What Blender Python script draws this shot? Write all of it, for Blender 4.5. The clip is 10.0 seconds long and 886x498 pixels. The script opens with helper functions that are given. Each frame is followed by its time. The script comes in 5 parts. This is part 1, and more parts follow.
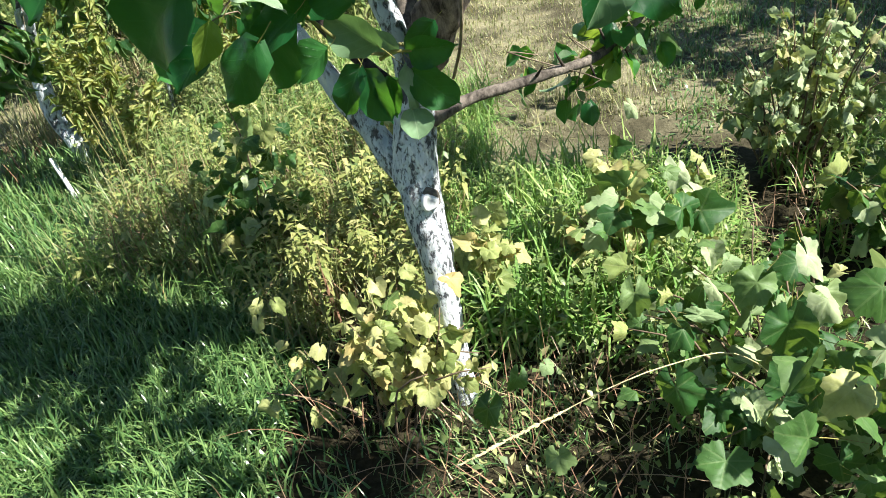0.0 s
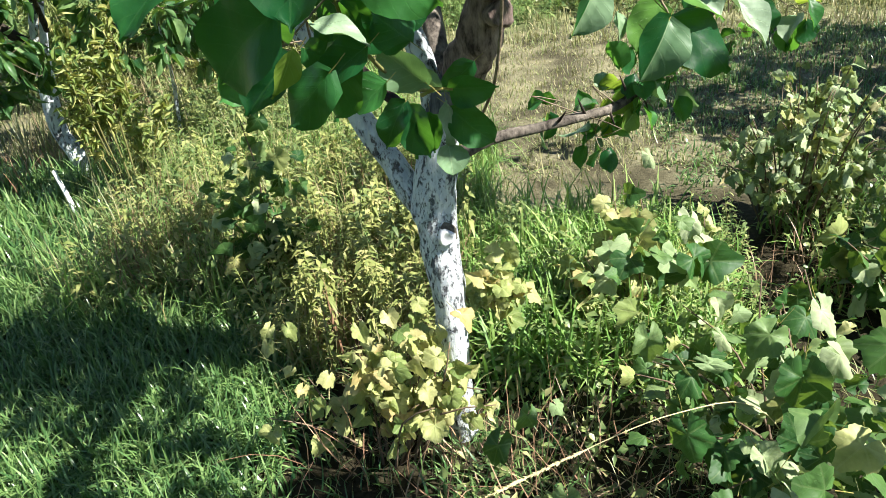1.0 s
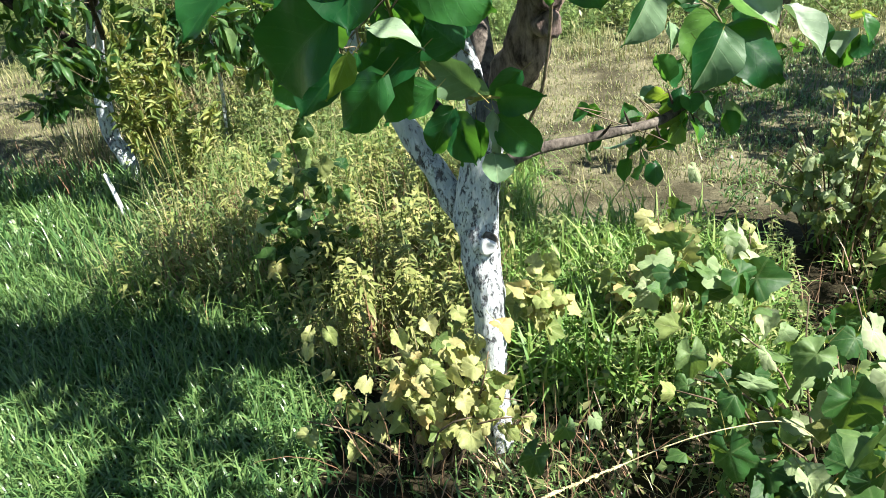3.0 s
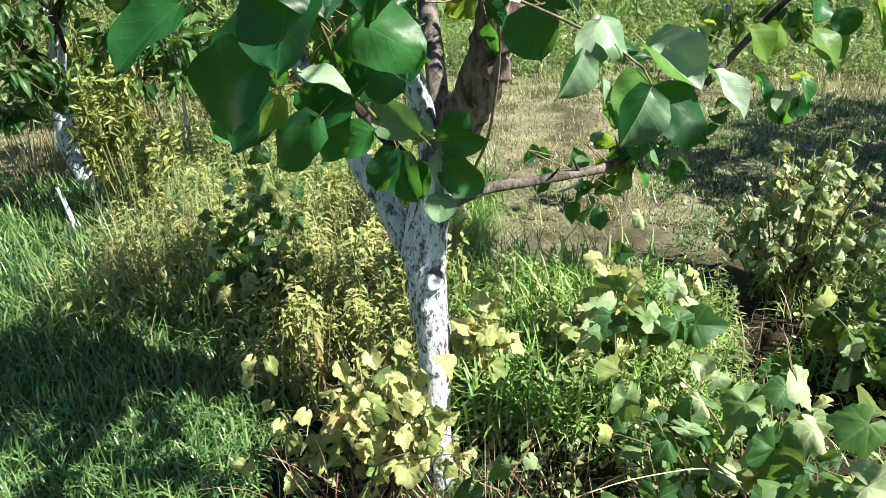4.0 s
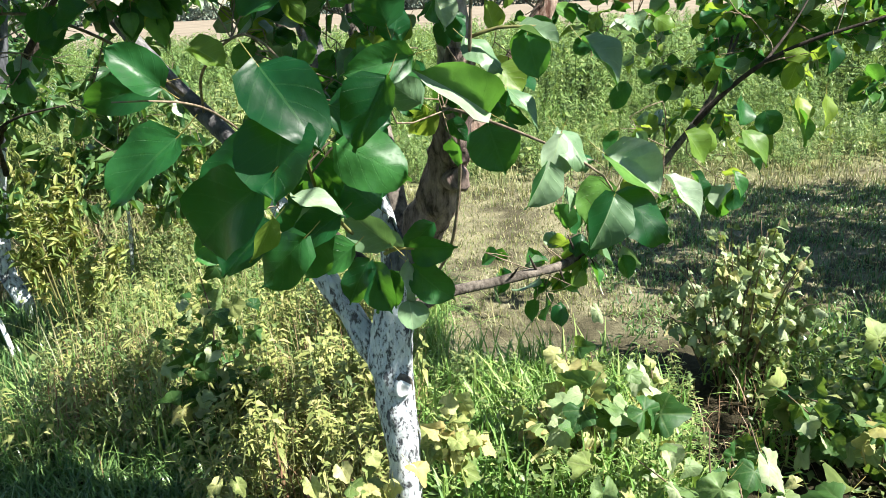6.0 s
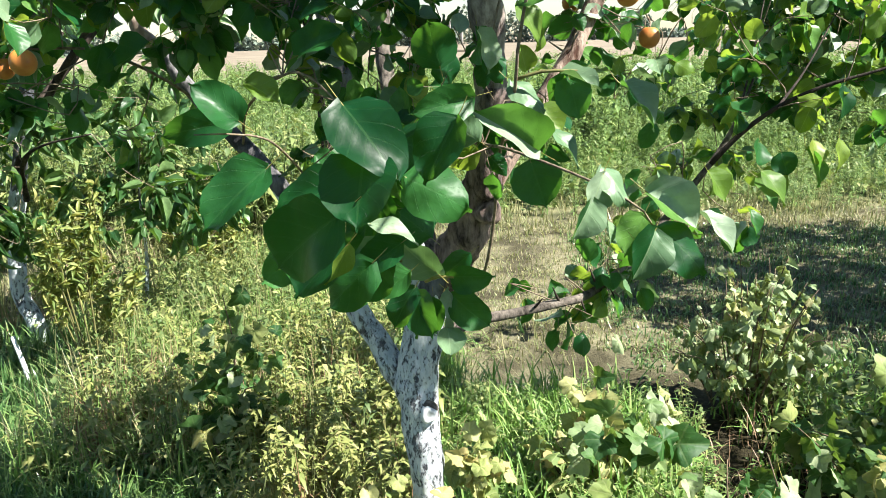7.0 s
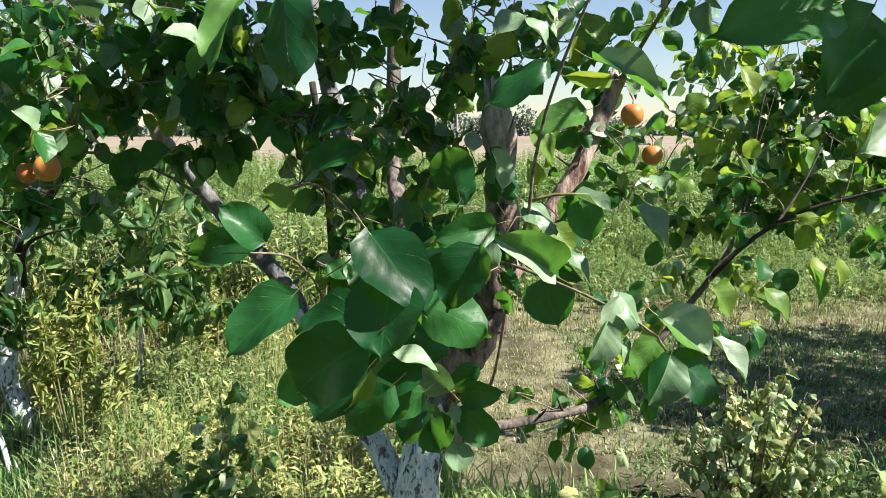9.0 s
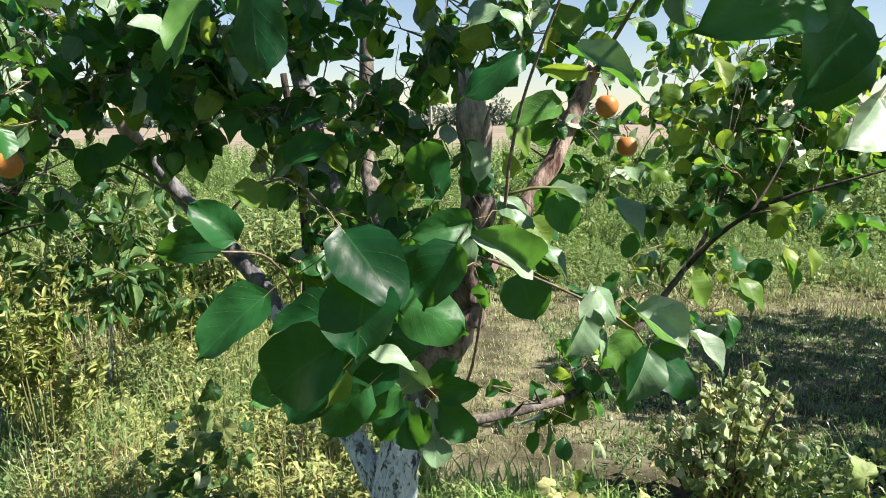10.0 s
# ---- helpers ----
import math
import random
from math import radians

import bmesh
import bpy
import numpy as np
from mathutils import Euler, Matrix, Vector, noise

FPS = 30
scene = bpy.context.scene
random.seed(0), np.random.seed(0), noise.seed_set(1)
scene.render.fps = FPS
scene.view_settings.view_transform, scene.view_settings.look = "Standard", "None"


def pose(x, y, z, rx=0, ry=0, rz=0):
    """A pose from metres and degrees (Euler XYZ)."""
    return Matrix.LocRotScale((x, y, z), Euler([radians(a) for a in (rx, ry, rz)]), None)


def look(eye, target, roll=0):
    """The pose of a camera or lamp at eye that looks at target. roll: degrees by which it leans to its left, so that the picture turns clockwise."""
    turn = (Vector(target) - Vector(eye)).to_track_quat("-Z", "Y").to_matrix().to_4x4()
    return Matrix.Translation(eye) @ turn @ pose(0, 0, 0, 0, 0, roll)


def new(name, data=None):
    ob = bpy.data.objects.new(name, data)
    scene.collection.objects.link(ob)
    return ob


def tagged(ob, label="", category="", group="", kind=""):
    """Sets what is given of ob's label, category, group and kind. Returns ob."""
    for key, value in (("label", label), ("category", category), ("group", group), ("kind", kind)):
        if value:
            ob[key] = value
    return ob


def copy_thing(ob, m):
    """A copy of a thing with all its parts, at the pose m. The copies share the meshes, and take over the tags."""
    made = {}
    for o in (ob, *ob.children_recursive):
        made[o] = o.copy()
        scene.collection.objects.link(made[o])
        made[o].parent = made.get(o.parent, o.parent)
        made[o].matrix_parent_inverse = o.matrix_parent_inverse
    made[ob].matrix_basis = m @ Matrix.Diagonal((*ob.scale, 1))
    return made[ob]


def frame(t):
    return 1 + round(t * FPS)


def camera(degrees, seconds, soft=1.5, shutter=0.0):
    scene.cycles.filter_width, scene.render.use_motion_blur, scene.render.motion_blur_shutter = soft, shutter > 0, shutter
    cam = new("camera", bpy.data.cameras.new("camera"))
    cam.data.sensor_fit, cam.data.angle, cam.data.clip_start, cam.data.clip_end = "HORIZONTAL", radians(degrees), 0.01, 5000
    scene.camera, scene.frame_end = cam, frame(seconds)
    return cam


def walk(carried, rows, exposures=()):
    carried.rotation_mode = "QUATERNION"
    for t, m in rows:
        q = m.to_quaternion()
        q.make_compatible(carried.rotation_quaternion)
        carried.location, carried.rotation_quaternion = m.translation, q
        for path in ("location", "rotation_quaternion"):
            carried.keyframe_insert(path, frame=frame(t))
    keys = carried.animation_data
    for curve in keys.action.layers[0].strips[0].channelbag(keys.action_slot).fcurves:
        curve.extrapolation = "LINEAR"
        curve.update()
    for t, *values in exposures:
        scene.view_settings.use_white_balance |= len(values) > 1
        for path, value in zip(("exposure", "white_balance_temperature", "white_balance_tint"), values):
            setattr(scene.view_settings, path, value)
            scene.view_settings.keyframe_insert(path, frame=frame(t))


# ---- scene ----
cam = camera(62.8, 10.0, soft=0.45)
PATH = [
    (0, (0.283, 0.0, 1.486), (-0.003, 1.662, 0.41), -10.5),
    (0.5, (0.229, -0.024, 1.486), (0.095, 1.698, 0.478), -6.3),
    (1, (0.202, -0.027, 1.503), (-0.026, 1.692, 0.507), -5.9),
    (1.5, (0.161, -0.041, 1.513), (-0.115, 1.698, 0.563), -4.6),
    (2, (0.158, -0.057, 1.517), (-0.177, 1.673, 0.57), -4.7),
    (2.2, (0.161, -0.082, 1.503), (-0.168, 1.653, 0.564), -5.9),
    (3.3, (0.23, -0.024, 1.497), (-0.091, 1.7, 0.537), -5.7),
    (3.5, (0.256, -0.022, 1.51), (-0.002, 1.737, 0.594), -5.1),
    (4, (0.239, -0.034, 1.516), (0.005, 1.74, 0.622), -1.8),
    (4.5, (0.239, -0.019, 1.526), (0.011, 1.757, 0.636), -3.2),
    (5, (0.242, -0.01, 1.533), (0.156, 1.859, 0.824), -3.0),
    (5.2, (0.236, -0.02, 1.542), (0.141, 1.86, 0.867), -3.3),
    (6.3, (0.165, -0.089, 1.542), (0.103, 1.805, 0.904), -2.7),
    (6.5, (0.15, -0.112, 1.54), (0.091, 1.787, 0.915), -2.5),
    (7, (0.106, -0.13, 1.558), (0.048, 1.789, 0.998), -1.8),
    (7.5, (0.087, -0.125, 1.565), (0.095, 1.811, 1.063), -1.0),
    (8, (0.076, -0.128, 1.574), (0.074, 1.815, 1.102), -0.5),
    (8.5, (0.07, -0.121, 1.576), (0.052, 1.826, 1.122), -0.4),
    (9, (0.068, -0.131, 1.611), (0.037, 1.842, 1.284), -0.1),
    (9.5, (0.067, -0.126, 1.623), (0.037, 1.842, 1.263), -0.6),
    (10, (0.067, -0.113, 1.617), (0.104, 1.855, 1.263), -0.4),
]
walk(cam, [(t, look(eye, target, roll)) for t, eye, target, roll in PATH], [(0, 1.54, 6300, 11), (2.5, 1.55, 6300, 11), (5.0, 1.6, 6300, 11), (6.5, 1.72, 6300, 11), (8.0, 1.6, 6300, 12), (9.2, 1.45, 6360, 14), (10.0, 1.43, 6400, 15)])

# ---------------------------------------------------------------- light
SUN_FROM = Vector((0.63, -0.16, 0.75)).normalized()
sun_data = bpy.data.lights.new("sun", "SUN")
sun_data.energy, sun_data.angle, sun_data.color = 5.0, radians(0.55), (1.0, 0.95, 0.84)
sun = new("sun", sun_data)
sun.matrix_world = look(SUN_FROM * 50, (0, 0, 0))
world = bpy.data.worlds.new("sky")
scene.world = world
world.use_nodes = True
sky = world.node_tree.nodes.new("ShaderNodeTexSky")
sky.sky_type, sky.sun_disc = "NISHITA", False
sky.sun_elevation = math.asin(SUN_FROM.z)
sky.sun_rotation = math.atan2(SUN_FROM.x, SUN_FROM.y)
sky.air_density, sky.dust_density, sky.ozone_density = 1.0, 0.2, 0.7
background = world.node_tree.nodes["Background"]
world.node_tree.links.new(sky.outputs[0], background.inputs[0])
background.inputs[1].default_value = 0.05


# ---------------------------------------------------------------- materials
class Nodes:
    """A small builder of node materials."""

    def __init__(self, name):
        self.mat = bpy.data.materials.new(name)
        self.mat.use_nodes = True
        self.tree = self.mat.node_tree
        self.shader = self.tree.nodes["Principled BSDF"]
        self.out = self.tree.nodes["Material Output"]

    def add(self, kind):
        return self.tree.nodes.new(kind)

    def link(self, a, b):
        self.tree.links.new(a, b)

    def put(self, socket, value):
        if isinstance(value, bpy.types.NodeSocket):
            self.link(value, socket)
        elif isinstance(value, tuple) and len(value) == 3 and len(socket.default_value) == 4:
            socket.default_value = (*value, 1)
        else:
            socket.default_value = value

    def math(self, op, a, b=0.0, c=0.0):
        node = self.add("ShaderNodeMath")
        node.operation = op
        for socket, value in zip(node.inputs, (a, b, c)):
            self.put(socket, value)
        return node.outputs[0]

    def noise(self, scale, detail=4.0, where=None, rough=0.55):
        node = self.add("ShaderNodeTexNoise")
        node.inputs["Scale"].default_value, node.inputs["Detail"].default_value = scale, detail
        node.inputs["Roughness"].default_value = rough
        if where is not None:
            self.link(where, node.inputs["Vector"])
        return node.outputs[0]

    def place(self):
        return self.add("ShaderNodeNewGeometry").outputs["Position"]

    def stretch(self, where, size):
        node = self.add("ShaderNodeMapping")
        node.inputs["Scale"].default_value = size
        self.link(where, node.inputs["Vector"])
        return node.outputs[0]

    def ramp(self, fac, *stops):
        node = self.add("ShaderNodeValToRGB")
        ramp = node.color_ramp
        while len(ramp.elements) < len(stops):
            ramp.elements.new(0.5)
        for element, (at, colour) in zip(ramp.elements, stops):
            element.position = at
            element.color = (*colour, 1) if isinstance(colour, tuple) else (colour, colour, colour, 1)
        self.link(fac, node.inputs[0])
        return node.outputs[0]

    def mix(self, fac, a, b, blend="MIX"):
        node = self.add("ShaderNodeMix")
        node.data_type, node.blend_type = "RGBA", blend
        self.put(node.inputs[0], fac)
        self.put(node.inputs[6], a)
        self.put(node.inputs[7], b)
        return node.outputs[2]

    def bump(self, height, strength, distance):
        node = self.add("ShaderNodeBump")
        node.inputs["Strength"].default_value, node.inputs["Distance"].default_value = strength, distance
        self.link(height, node.inputs["Height"])
        self.link(node.outputs[0], self.shader.inputs["Normal"])
        return node.outputs[0]

    def chance(self):
        a = self.add("ShaderNodeObjectInfo").outputs["Random"]
        b = self.add("ShaderNodeNewGeometry").outputs["Random Per Island"]
        return self.math("FRACT", self.math("ADD", a, b))

    def base(self, colour, rough, spec=0.5):
        self.put(self.shader.inputs["Base Color"], colour)
        self.put(self.shader.inputs["Roughness"], rough)
        self.put(self.shader.inputs["Specular IOR Level"], spec)


def leaf_material(name, shades, vein, through_colour, clear=0.3, rough=0.42, veins=5.0, spec=0.5, relief_depth=0.0016, veined=0.42):
    """Leaf: tints by chance, pale veins, blotches, gloss and light through the blade."""
    n = Nodes(name)
    tint = n.ramp(n.chance(), *shades)
    uv = n.add("ShaderNodeUVMap").outputs[0]
    split = n.add("ShaderNodeSeparateXYZ")
    n.link(uv, split.inputs[0])
    side = n.math("ABSOLUTE", n.math("SUBTRACT", split.outputs[0], 0.5))
    rib = n.math("LESS_THAN", side, 0.018)
    wave = n.math("SINE", n.math("MULTIPLY", n.math("SUBTRACT", split.outputs[1], n.math("MULTIPLY", side, 0.75)), 6.283 * veins))
    line = n.math("MAXIMUM", rib, n.math("MULTIPLY", n.math("GREATER_THAN", wave, 0.96), 0.35))
    blotch = n.noise(38.0, 5.0, n.place())
    colour = n.mix(n.ramp(blotch, (0.35, 0.0), (0.75, 0.55)), tint, tuple(c * 0.62 for c in shades[0][1]))
    colour = n.mix(n.math("MULTIPLY", line, veined), colour, vein)
    n.base(colour, n.ramp(blotch, (0.3, rough), (0.8, rough + 0.16)), spec)
    relief = n.math("ADD", n.math("MULTIPLY", line, -0.8), n.math("ADD", n.math("MULTIPLY", wave, 0.1), blotch))
    normal = n.bump(relief, 0.6, relief_depth)
    lit = n.add("ShaderNodeBsdfTranslucent")
    n.put(lit.inputs[0], n.mix(0.6, colour, through_colour))
    n.link(normal, lit.inputs["Normal"])
    both = n.add("ShaderNodeMixShader")
    both.inputs[0].default_value = clear
    n.link(n.shader.outputs[0], both.inputs[1])
    n.link(lit.outputs[0], both.inputs[2])
    n.link(both.outputs[0], n.out.inputs[0])
    return n.mat


def blade_material(name, shades, through_colour, clear=0.3, rough=0.4, spec=0.35):
    """Grass and weeds: tints by chance and by patches of the ground, paler to the tip."""
    n = Nodes(name)
    patch = n.noise(1.1, 3.0, n.place())
    pick = n.math("FRACT", n.math("ADD", n.math("MULTIPLY", n.chance(), 0.75), n.math("MULTIPLY", patch, 0.3)))
    tint = n.ramp(pick, *shades)
    uv = n.add("ShaderNodeUVMap").outputs[0]
    split = n.add("ShaderNodeSeparateXYZ")
    n.link(uv, split.inputs[0])
    colour = n.mix(n.math("MULTIPLY", split.outputs[1], 0.4), tint, tuple(min(1, c * 1.5) for c in shades[len(shades) // 2][1]))
    n.base(colour, rough, spec)
    lit = n.add("ShaderNodeBsdfTranslucent")
    n.put(lit.inputs[0], n.mix(0.5, colour, through_colour))
    both = n.add("ShaderNodeMixShader")
    both.inputs[0].default_value = clear
    n.link(n.shader.outputs[0], both.inputs[1])
    n.link(lit.outputs[0], both.inputs[2])
    n.link(both.outputs[0], n.out.inputs[0])
    return n.mat


def bark_material(name, dark, light, wash=0.0, wash_top=0.0):
    """Furrowed bark; wash: how much of the whitewash still covers it, up to the height wash_top."""
    n = Nodes(name)
    where = n.place()
    grain = n.noise(48.0, 9.0, n.stretch(where, (1, 1, 0.35)), 0.65)
    coarse = n.noise(7.0, 3.0, where)
    bark = n.mix(n.ramp(grain, (0.35, 0.0), (0.68, 1.0)), dark, light)
    bark = n.mix(n.ramp(coarse, (0.45, 0.0), (0.7, 0.5)), bark, tuple(c * 0.5 for c in dark))
    height = n.math("MULTIPLY", grain, 1.0)
    if wash > 0:
        flakes = n.noise(66.0, 11.0, n.stretch(where, (1, 1, 0.5)), 0.72)
        broad = n.noise(6.0, 3.0, where)
        cover = n.math("ADD", n.math("MULTIPLY", flakes, 0.8), n.math("MULTIPLY", broad, 0.32))
        cover = n.ramp(cover, (0.575 - 0.12 * wash, 0.0), (0.625 - 0.12 * wash, 1.0))
        crack = n.noise(120.0, 6.0, n.stretch(where, (1, 1, 0.45)), 0.7)
        cover = n.math("MULTIPLY", cover, n.ramp(crack, (0.34, 0.3), (0.42, 1.0)))
        split = n.add("ShaderNodeSeparateXYZ")
        n.link(where, split.inputs[0])
        edge = n.math("ADD", split.outputs[2], n.math("MULTIPLY", n.noise(14.0, 5.0, n.stretch(where, (1, 1, 0.25))), 0.35))
        low = n.math("LESS_THAN", edge, wash_top + 0.17)
        cover = n.math("MULTIPLY", cover, low)
        chalk = n.mix(n.ramp(grain, (0.3, 0.0), (0.7, 1.0)), (0.45, 0.51, 0.57), (0.75, 0.78, 0.79))
        bark = n.mix(cover, bark, chalk)
        height = n.math("ADD", n.math("MULTIPLY", cover, 0.5), grain)
    n.base(bark, 0.86, 0.2)
    n.bump(height, 1.0, 0.008)
    return n.mat


def plain_material(name, a, b, scale, rough=0.7, spec=0.3, bump=0.002):
    n = Nodes(name)
    grain = n.noise(scale, 6.0, n.place())
    n.base(n.mix(n.ramp(grain, (0.3, 0.0), (0.7, 1.0)), a, b), rough, spec)
    n.bump(grain, 0.5, bump)
    return n.mat


APRICOT_LEAF = leaf_material("apricot_leaf", ((0.0, (0.004, 0.044, 0.014)), (0.45, (0.012, 0.088, 0.024)), (0.78, (0.045, 0.17, 0.04)), (1.0, (0.14, 0.29, 0.06))),
                             (0.09, 0.21, 0.07), (0.22, 0.58, 0.04), 0.32, 0.34, spec=0.28, veined=0.2)
# yellowing leaves and backlit ones: the sun's glow is in this colour
SUNLIT_YELLOW_LEAF = leaf_material("bright_apricot_leaf", ((0.0, (0.09, 0.20, 0.03)), (0.6, (0.16, 0.28, 0.035)), (1.0, (0.28, 0.36, 0.05))),
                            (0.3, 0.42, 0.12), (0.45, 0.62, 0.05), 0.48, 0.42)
PLUM_LEAF = leaf_material("orchard_leaf", ((0.0, (0.014, 0.056, 0.018)), (0.5, (0.055, 0.14, 0.04)), (1.0, (0.19, 0.30, 0.11))),
                          (0.13, 0.22, 0.08), (0.26, 0.5, 0.03), 0.26, 0.32, spec=0.4)
CURRANT_LEAF = leaf_material("currant_leaf", ((0.0, (0.012, 0.06, 0.014)), (0.4, (0.036, 0.12, 0.026)), (0.7, (0.085, 0.18, 0.045)), (0.93, (0.22, 0.31, 0.12)), (1.0, (0.34, 0.31, 0.10))),
                             (0.30, 0.38, 0.16), (0.30, 0.46, 0.05), 0.3, 0.5, 7.0, 0.4, 0.0016, 0.16)
YELLOW_LEAF = leaf_material("yellowing_currant_leaf", ((0.0, (0.10, 0.18, 0.045)), (0.3, (0.32, 0.38, 0.12)), (0.85, (0.56, 0.54, 0.24)), (1.0, (0.50, 0.36, 0.15))),
                            (0.55, 0.56, 0.3), (0.5, 0.52, 0.12), 0.28, 0.55, 7.0, 0.4, 0.0016, 0.16)
OLIVE_LEAF = leaf_material("olive_currant_leaf", ((0.0, (0.07, 0.13, 0.04)), (0.35, (0.22, 0.29, 0.11)), (0.75, (0.42, 0.44, 0.21)), (1.0, (0.48, 0.38, 0.18))),
                           (0.36, 0.4, 0.18), (0.34, 0.42, 0.06), 0.28, 0.55, 7.0, 0.4, 0.0016, 0.16)
GOLDEN_LEAF = leaf_material("golden_green_leaf", ((0.0, (0.08, 0.15, 0.035)), (0.45, (0.22, 0.30, 0.07)), (0.8, (0.42, 0.44, 0.14)), (1.0, (0.52, 0.46, 0.18))), (0.45, 0.42, 0.18), (0.45, 0.44, 0.05), 0.32, 0.45)
PALE_SHRUB = leaf_material("pale_shrub_leaf", ((0.0, (0.07, 0.15, 0.05)), (0.5, (0.17, 0.27, 0.10)), (1.0, (0.30, 0.38, 0.18))), (0.35, 0.42, 0.2), (0.28, 0.45, 0.08), 0.3, 0.42)
# pale undersides, lifted further in colour for sunny glints on the blades
PALE_APRICOT = leaf_material("apricot_leaf_underside", ((0.0, (0.10, 0.20, 0.09)), (0.5, (0.20, 0.31, 0.17)), (1.0, (0.34, 0.44, 0.30))),
                             (0.32, 0.42, 0.22), (0.18, 0.36, 0.05), 0.22, 0.36, spec=0.5)
# paler than the bare underside: the sun's glare is in this colour
PALE_CURRANT = leaf_material("currant_leaf_underside", ((0.0, (0.20, 0.30, 0.13)), (0.5, (0.34, 0.42, 0.22)), (1.0, (0.46, 0.52, 0.32))),
                             (0.46, 0.5, 0.3), (0.36, 0.48, 0.1), 0.25, 0.6, 7.0, 0.38, 0.0016, 0.16)
PETIOLE = plain_material("petiole", (0.30, 0.22, 0.07), (0.22, 0.26, 0.06), 60, 0.5)
TWIG = plain_material("twig_bark", (0.10, 0.07, 0.045), (0.30, 0.24, 0.17), 90, 0.75)
GREEN_TWIG = plain_material("green_twig", (0.10, 0.09, 0.035), (0.20, 0.20, 0.07), 60, 0.6)
TRUNK_BARK = bark_material("whitewashed_bark", (0.045, 0.048, 0.056), (0.20, 0.21, 0.23), 0.84, 0.9)
LIMB_BARK = bark_material("flaky_grey_bark", (0.06, 0.055, 0.055), (0.30, 0.28, 0.27), 0.5, 1.6)
PATCHY_BARK = bark_material("patchy_whitewashed_bark", (0.05, 0.05, 0.056), (0.27, 0.26, 0.26), 0.76, 1.15)
DARK_BARK = bark_material("dark_brown_bark", (0.014, 0.011, 0.01), (0.085, 0.065, 0.052))
BOUGH_BARK = bark_material("grey_brown_bark", (0.035, 0.029, 0.025), (0.25, 0.215, 0.18))
LEADER_BARK = bark_material("reddish_brown_bark", (0.04, 0.028, 0.025), (0.44, 0.33, 0.29))
RED_BARK = bark_material("peeling_reddish_bark", (0.10, 0.05, 0.035), (0.58, 0.45, 0.37))
PEELED_BARK = bark_material("peeled_pinkish_bark", (0.12, 0.09, 0.08), (0.62, 0.54, 0.48))
BARE_WOOD = plain_material("torn_bare_wood", (0.50, 0.40, 0.33), (0.28, 0.20, 0.16), 70, 0.8, 0.2, 0.004)
WHITE_PAINT = plain_material("chalky_whitewash", (0.80, 0.80, 0.79), (0.66, 0.68, 0.70), 45, 0.9, 0.15, 0.003)
APRICOT_SKIN = plain_material("apricot_skin", (0.44, 0.13, 0.03), (0.56, 0.25, 0.06), 30, 0.45, 0.4, 0.0006)
STRAW = plain_material("straw", (0.55, 0.47, 0.26), (0.42, 0.36, 0.18), 50, 0.7)
DARK_STEM = plain_material("currant_stem", (0.09, 0.06, 0.04), (0.20, 0.15, 0.10), 60, 0.8)
POLE_WOOD = plain_material("weathered_pole", (0.25, 0.24, 0.22), (0.35, 0.33, 0.30), 4, 0.8)
LAWN = blade_material("lawn_blades", ((0.0, (0.008, 0.036, 0.016)), (0.35, (0.028, 0.10, 0.034)), (0.65, (0.14, 0.235, 0.07)), (0.9, (0.25, 0.35, 0.14)), (1.0, (0.42, 0.41, 0.24))), (0.18, 0.40, 0.06), 0.25, 0.3, 0.6)
TALL = blade_material("tall_grass_blades", ((0.0, (0.04, 0.14, 0.03)), (0.4, (0.11, 0.27, 0.06)), (0.7, (0.26, 0.37, 0.11)), (0.95, (0.36, 0.42, 0.17)), (1.0, (0.54, 0.48, 0.27))), (0.28, 0.50, 0.05), 0.32, 0.45, 0.35)
DEAD = blade_material("dead_brown_stalks", ((0.0, (0.13, 0.07, 0.045)), (0.5, (0.27, 0.16, 0.10)), (1.0, (0.42, 0.32, 0.21))), (0.3, 0.2, 0.1), 0.15)
DRY = blade_material("dry_mown_grass", ((0.0, (0.04, 0.10, 0.03)), (0.4, (0.14, 0.19, 0.065)), (0.75, (0.30, 0.285, 0.14)), (1.0, (0.48, 0.41, 0.26))), (0.45, 0.42, 0.14), 0.2)
WEED = blade_material("weed_leaves", ((0.0, (0.015, 0.055, 0.022)), (0.45, (0.075, 0.145, 0.05)), (0.75, (0.26, 0.30, 0.11)), (1.0, (0.46, 0.42, 0.22))), (0.32, 0.44, 0.05))
FIELD_WEED = blade_material("field_weed_leaves", ((0.0, (0.02, 0.065, 0.02)), (0.45, (0.08, 0.16, 0.045)), (0.8, (0.22, 0.30, 0.10)), (1.0, (0.42, 0.42, 0.20))), (0.28, 0.40, 0.06))
HERB = blade_material("yellowing_herb_leaves", ((0.0, (0.05, 0.10, 0.025)), (0.35, (0.15, 0.20, 0.06)), (0.7, (0.33, 0.345, 0.12)), (1.0, (0.52, 0.43, 0.23))), (0.36, 0.42, 0.08), 0.3)
# distance haze is mixed into these pale grey-greens
HAZY_WOODS = blade_material("far_woods", ((0.0, (0.10, 0.14, 0.11)), (0.5, (0.15, 0.19, 0.15)), (1.0, (0.20, 0.24, 0.19))), (0.10, 0.16, 0.04), 0.15, 0.8)


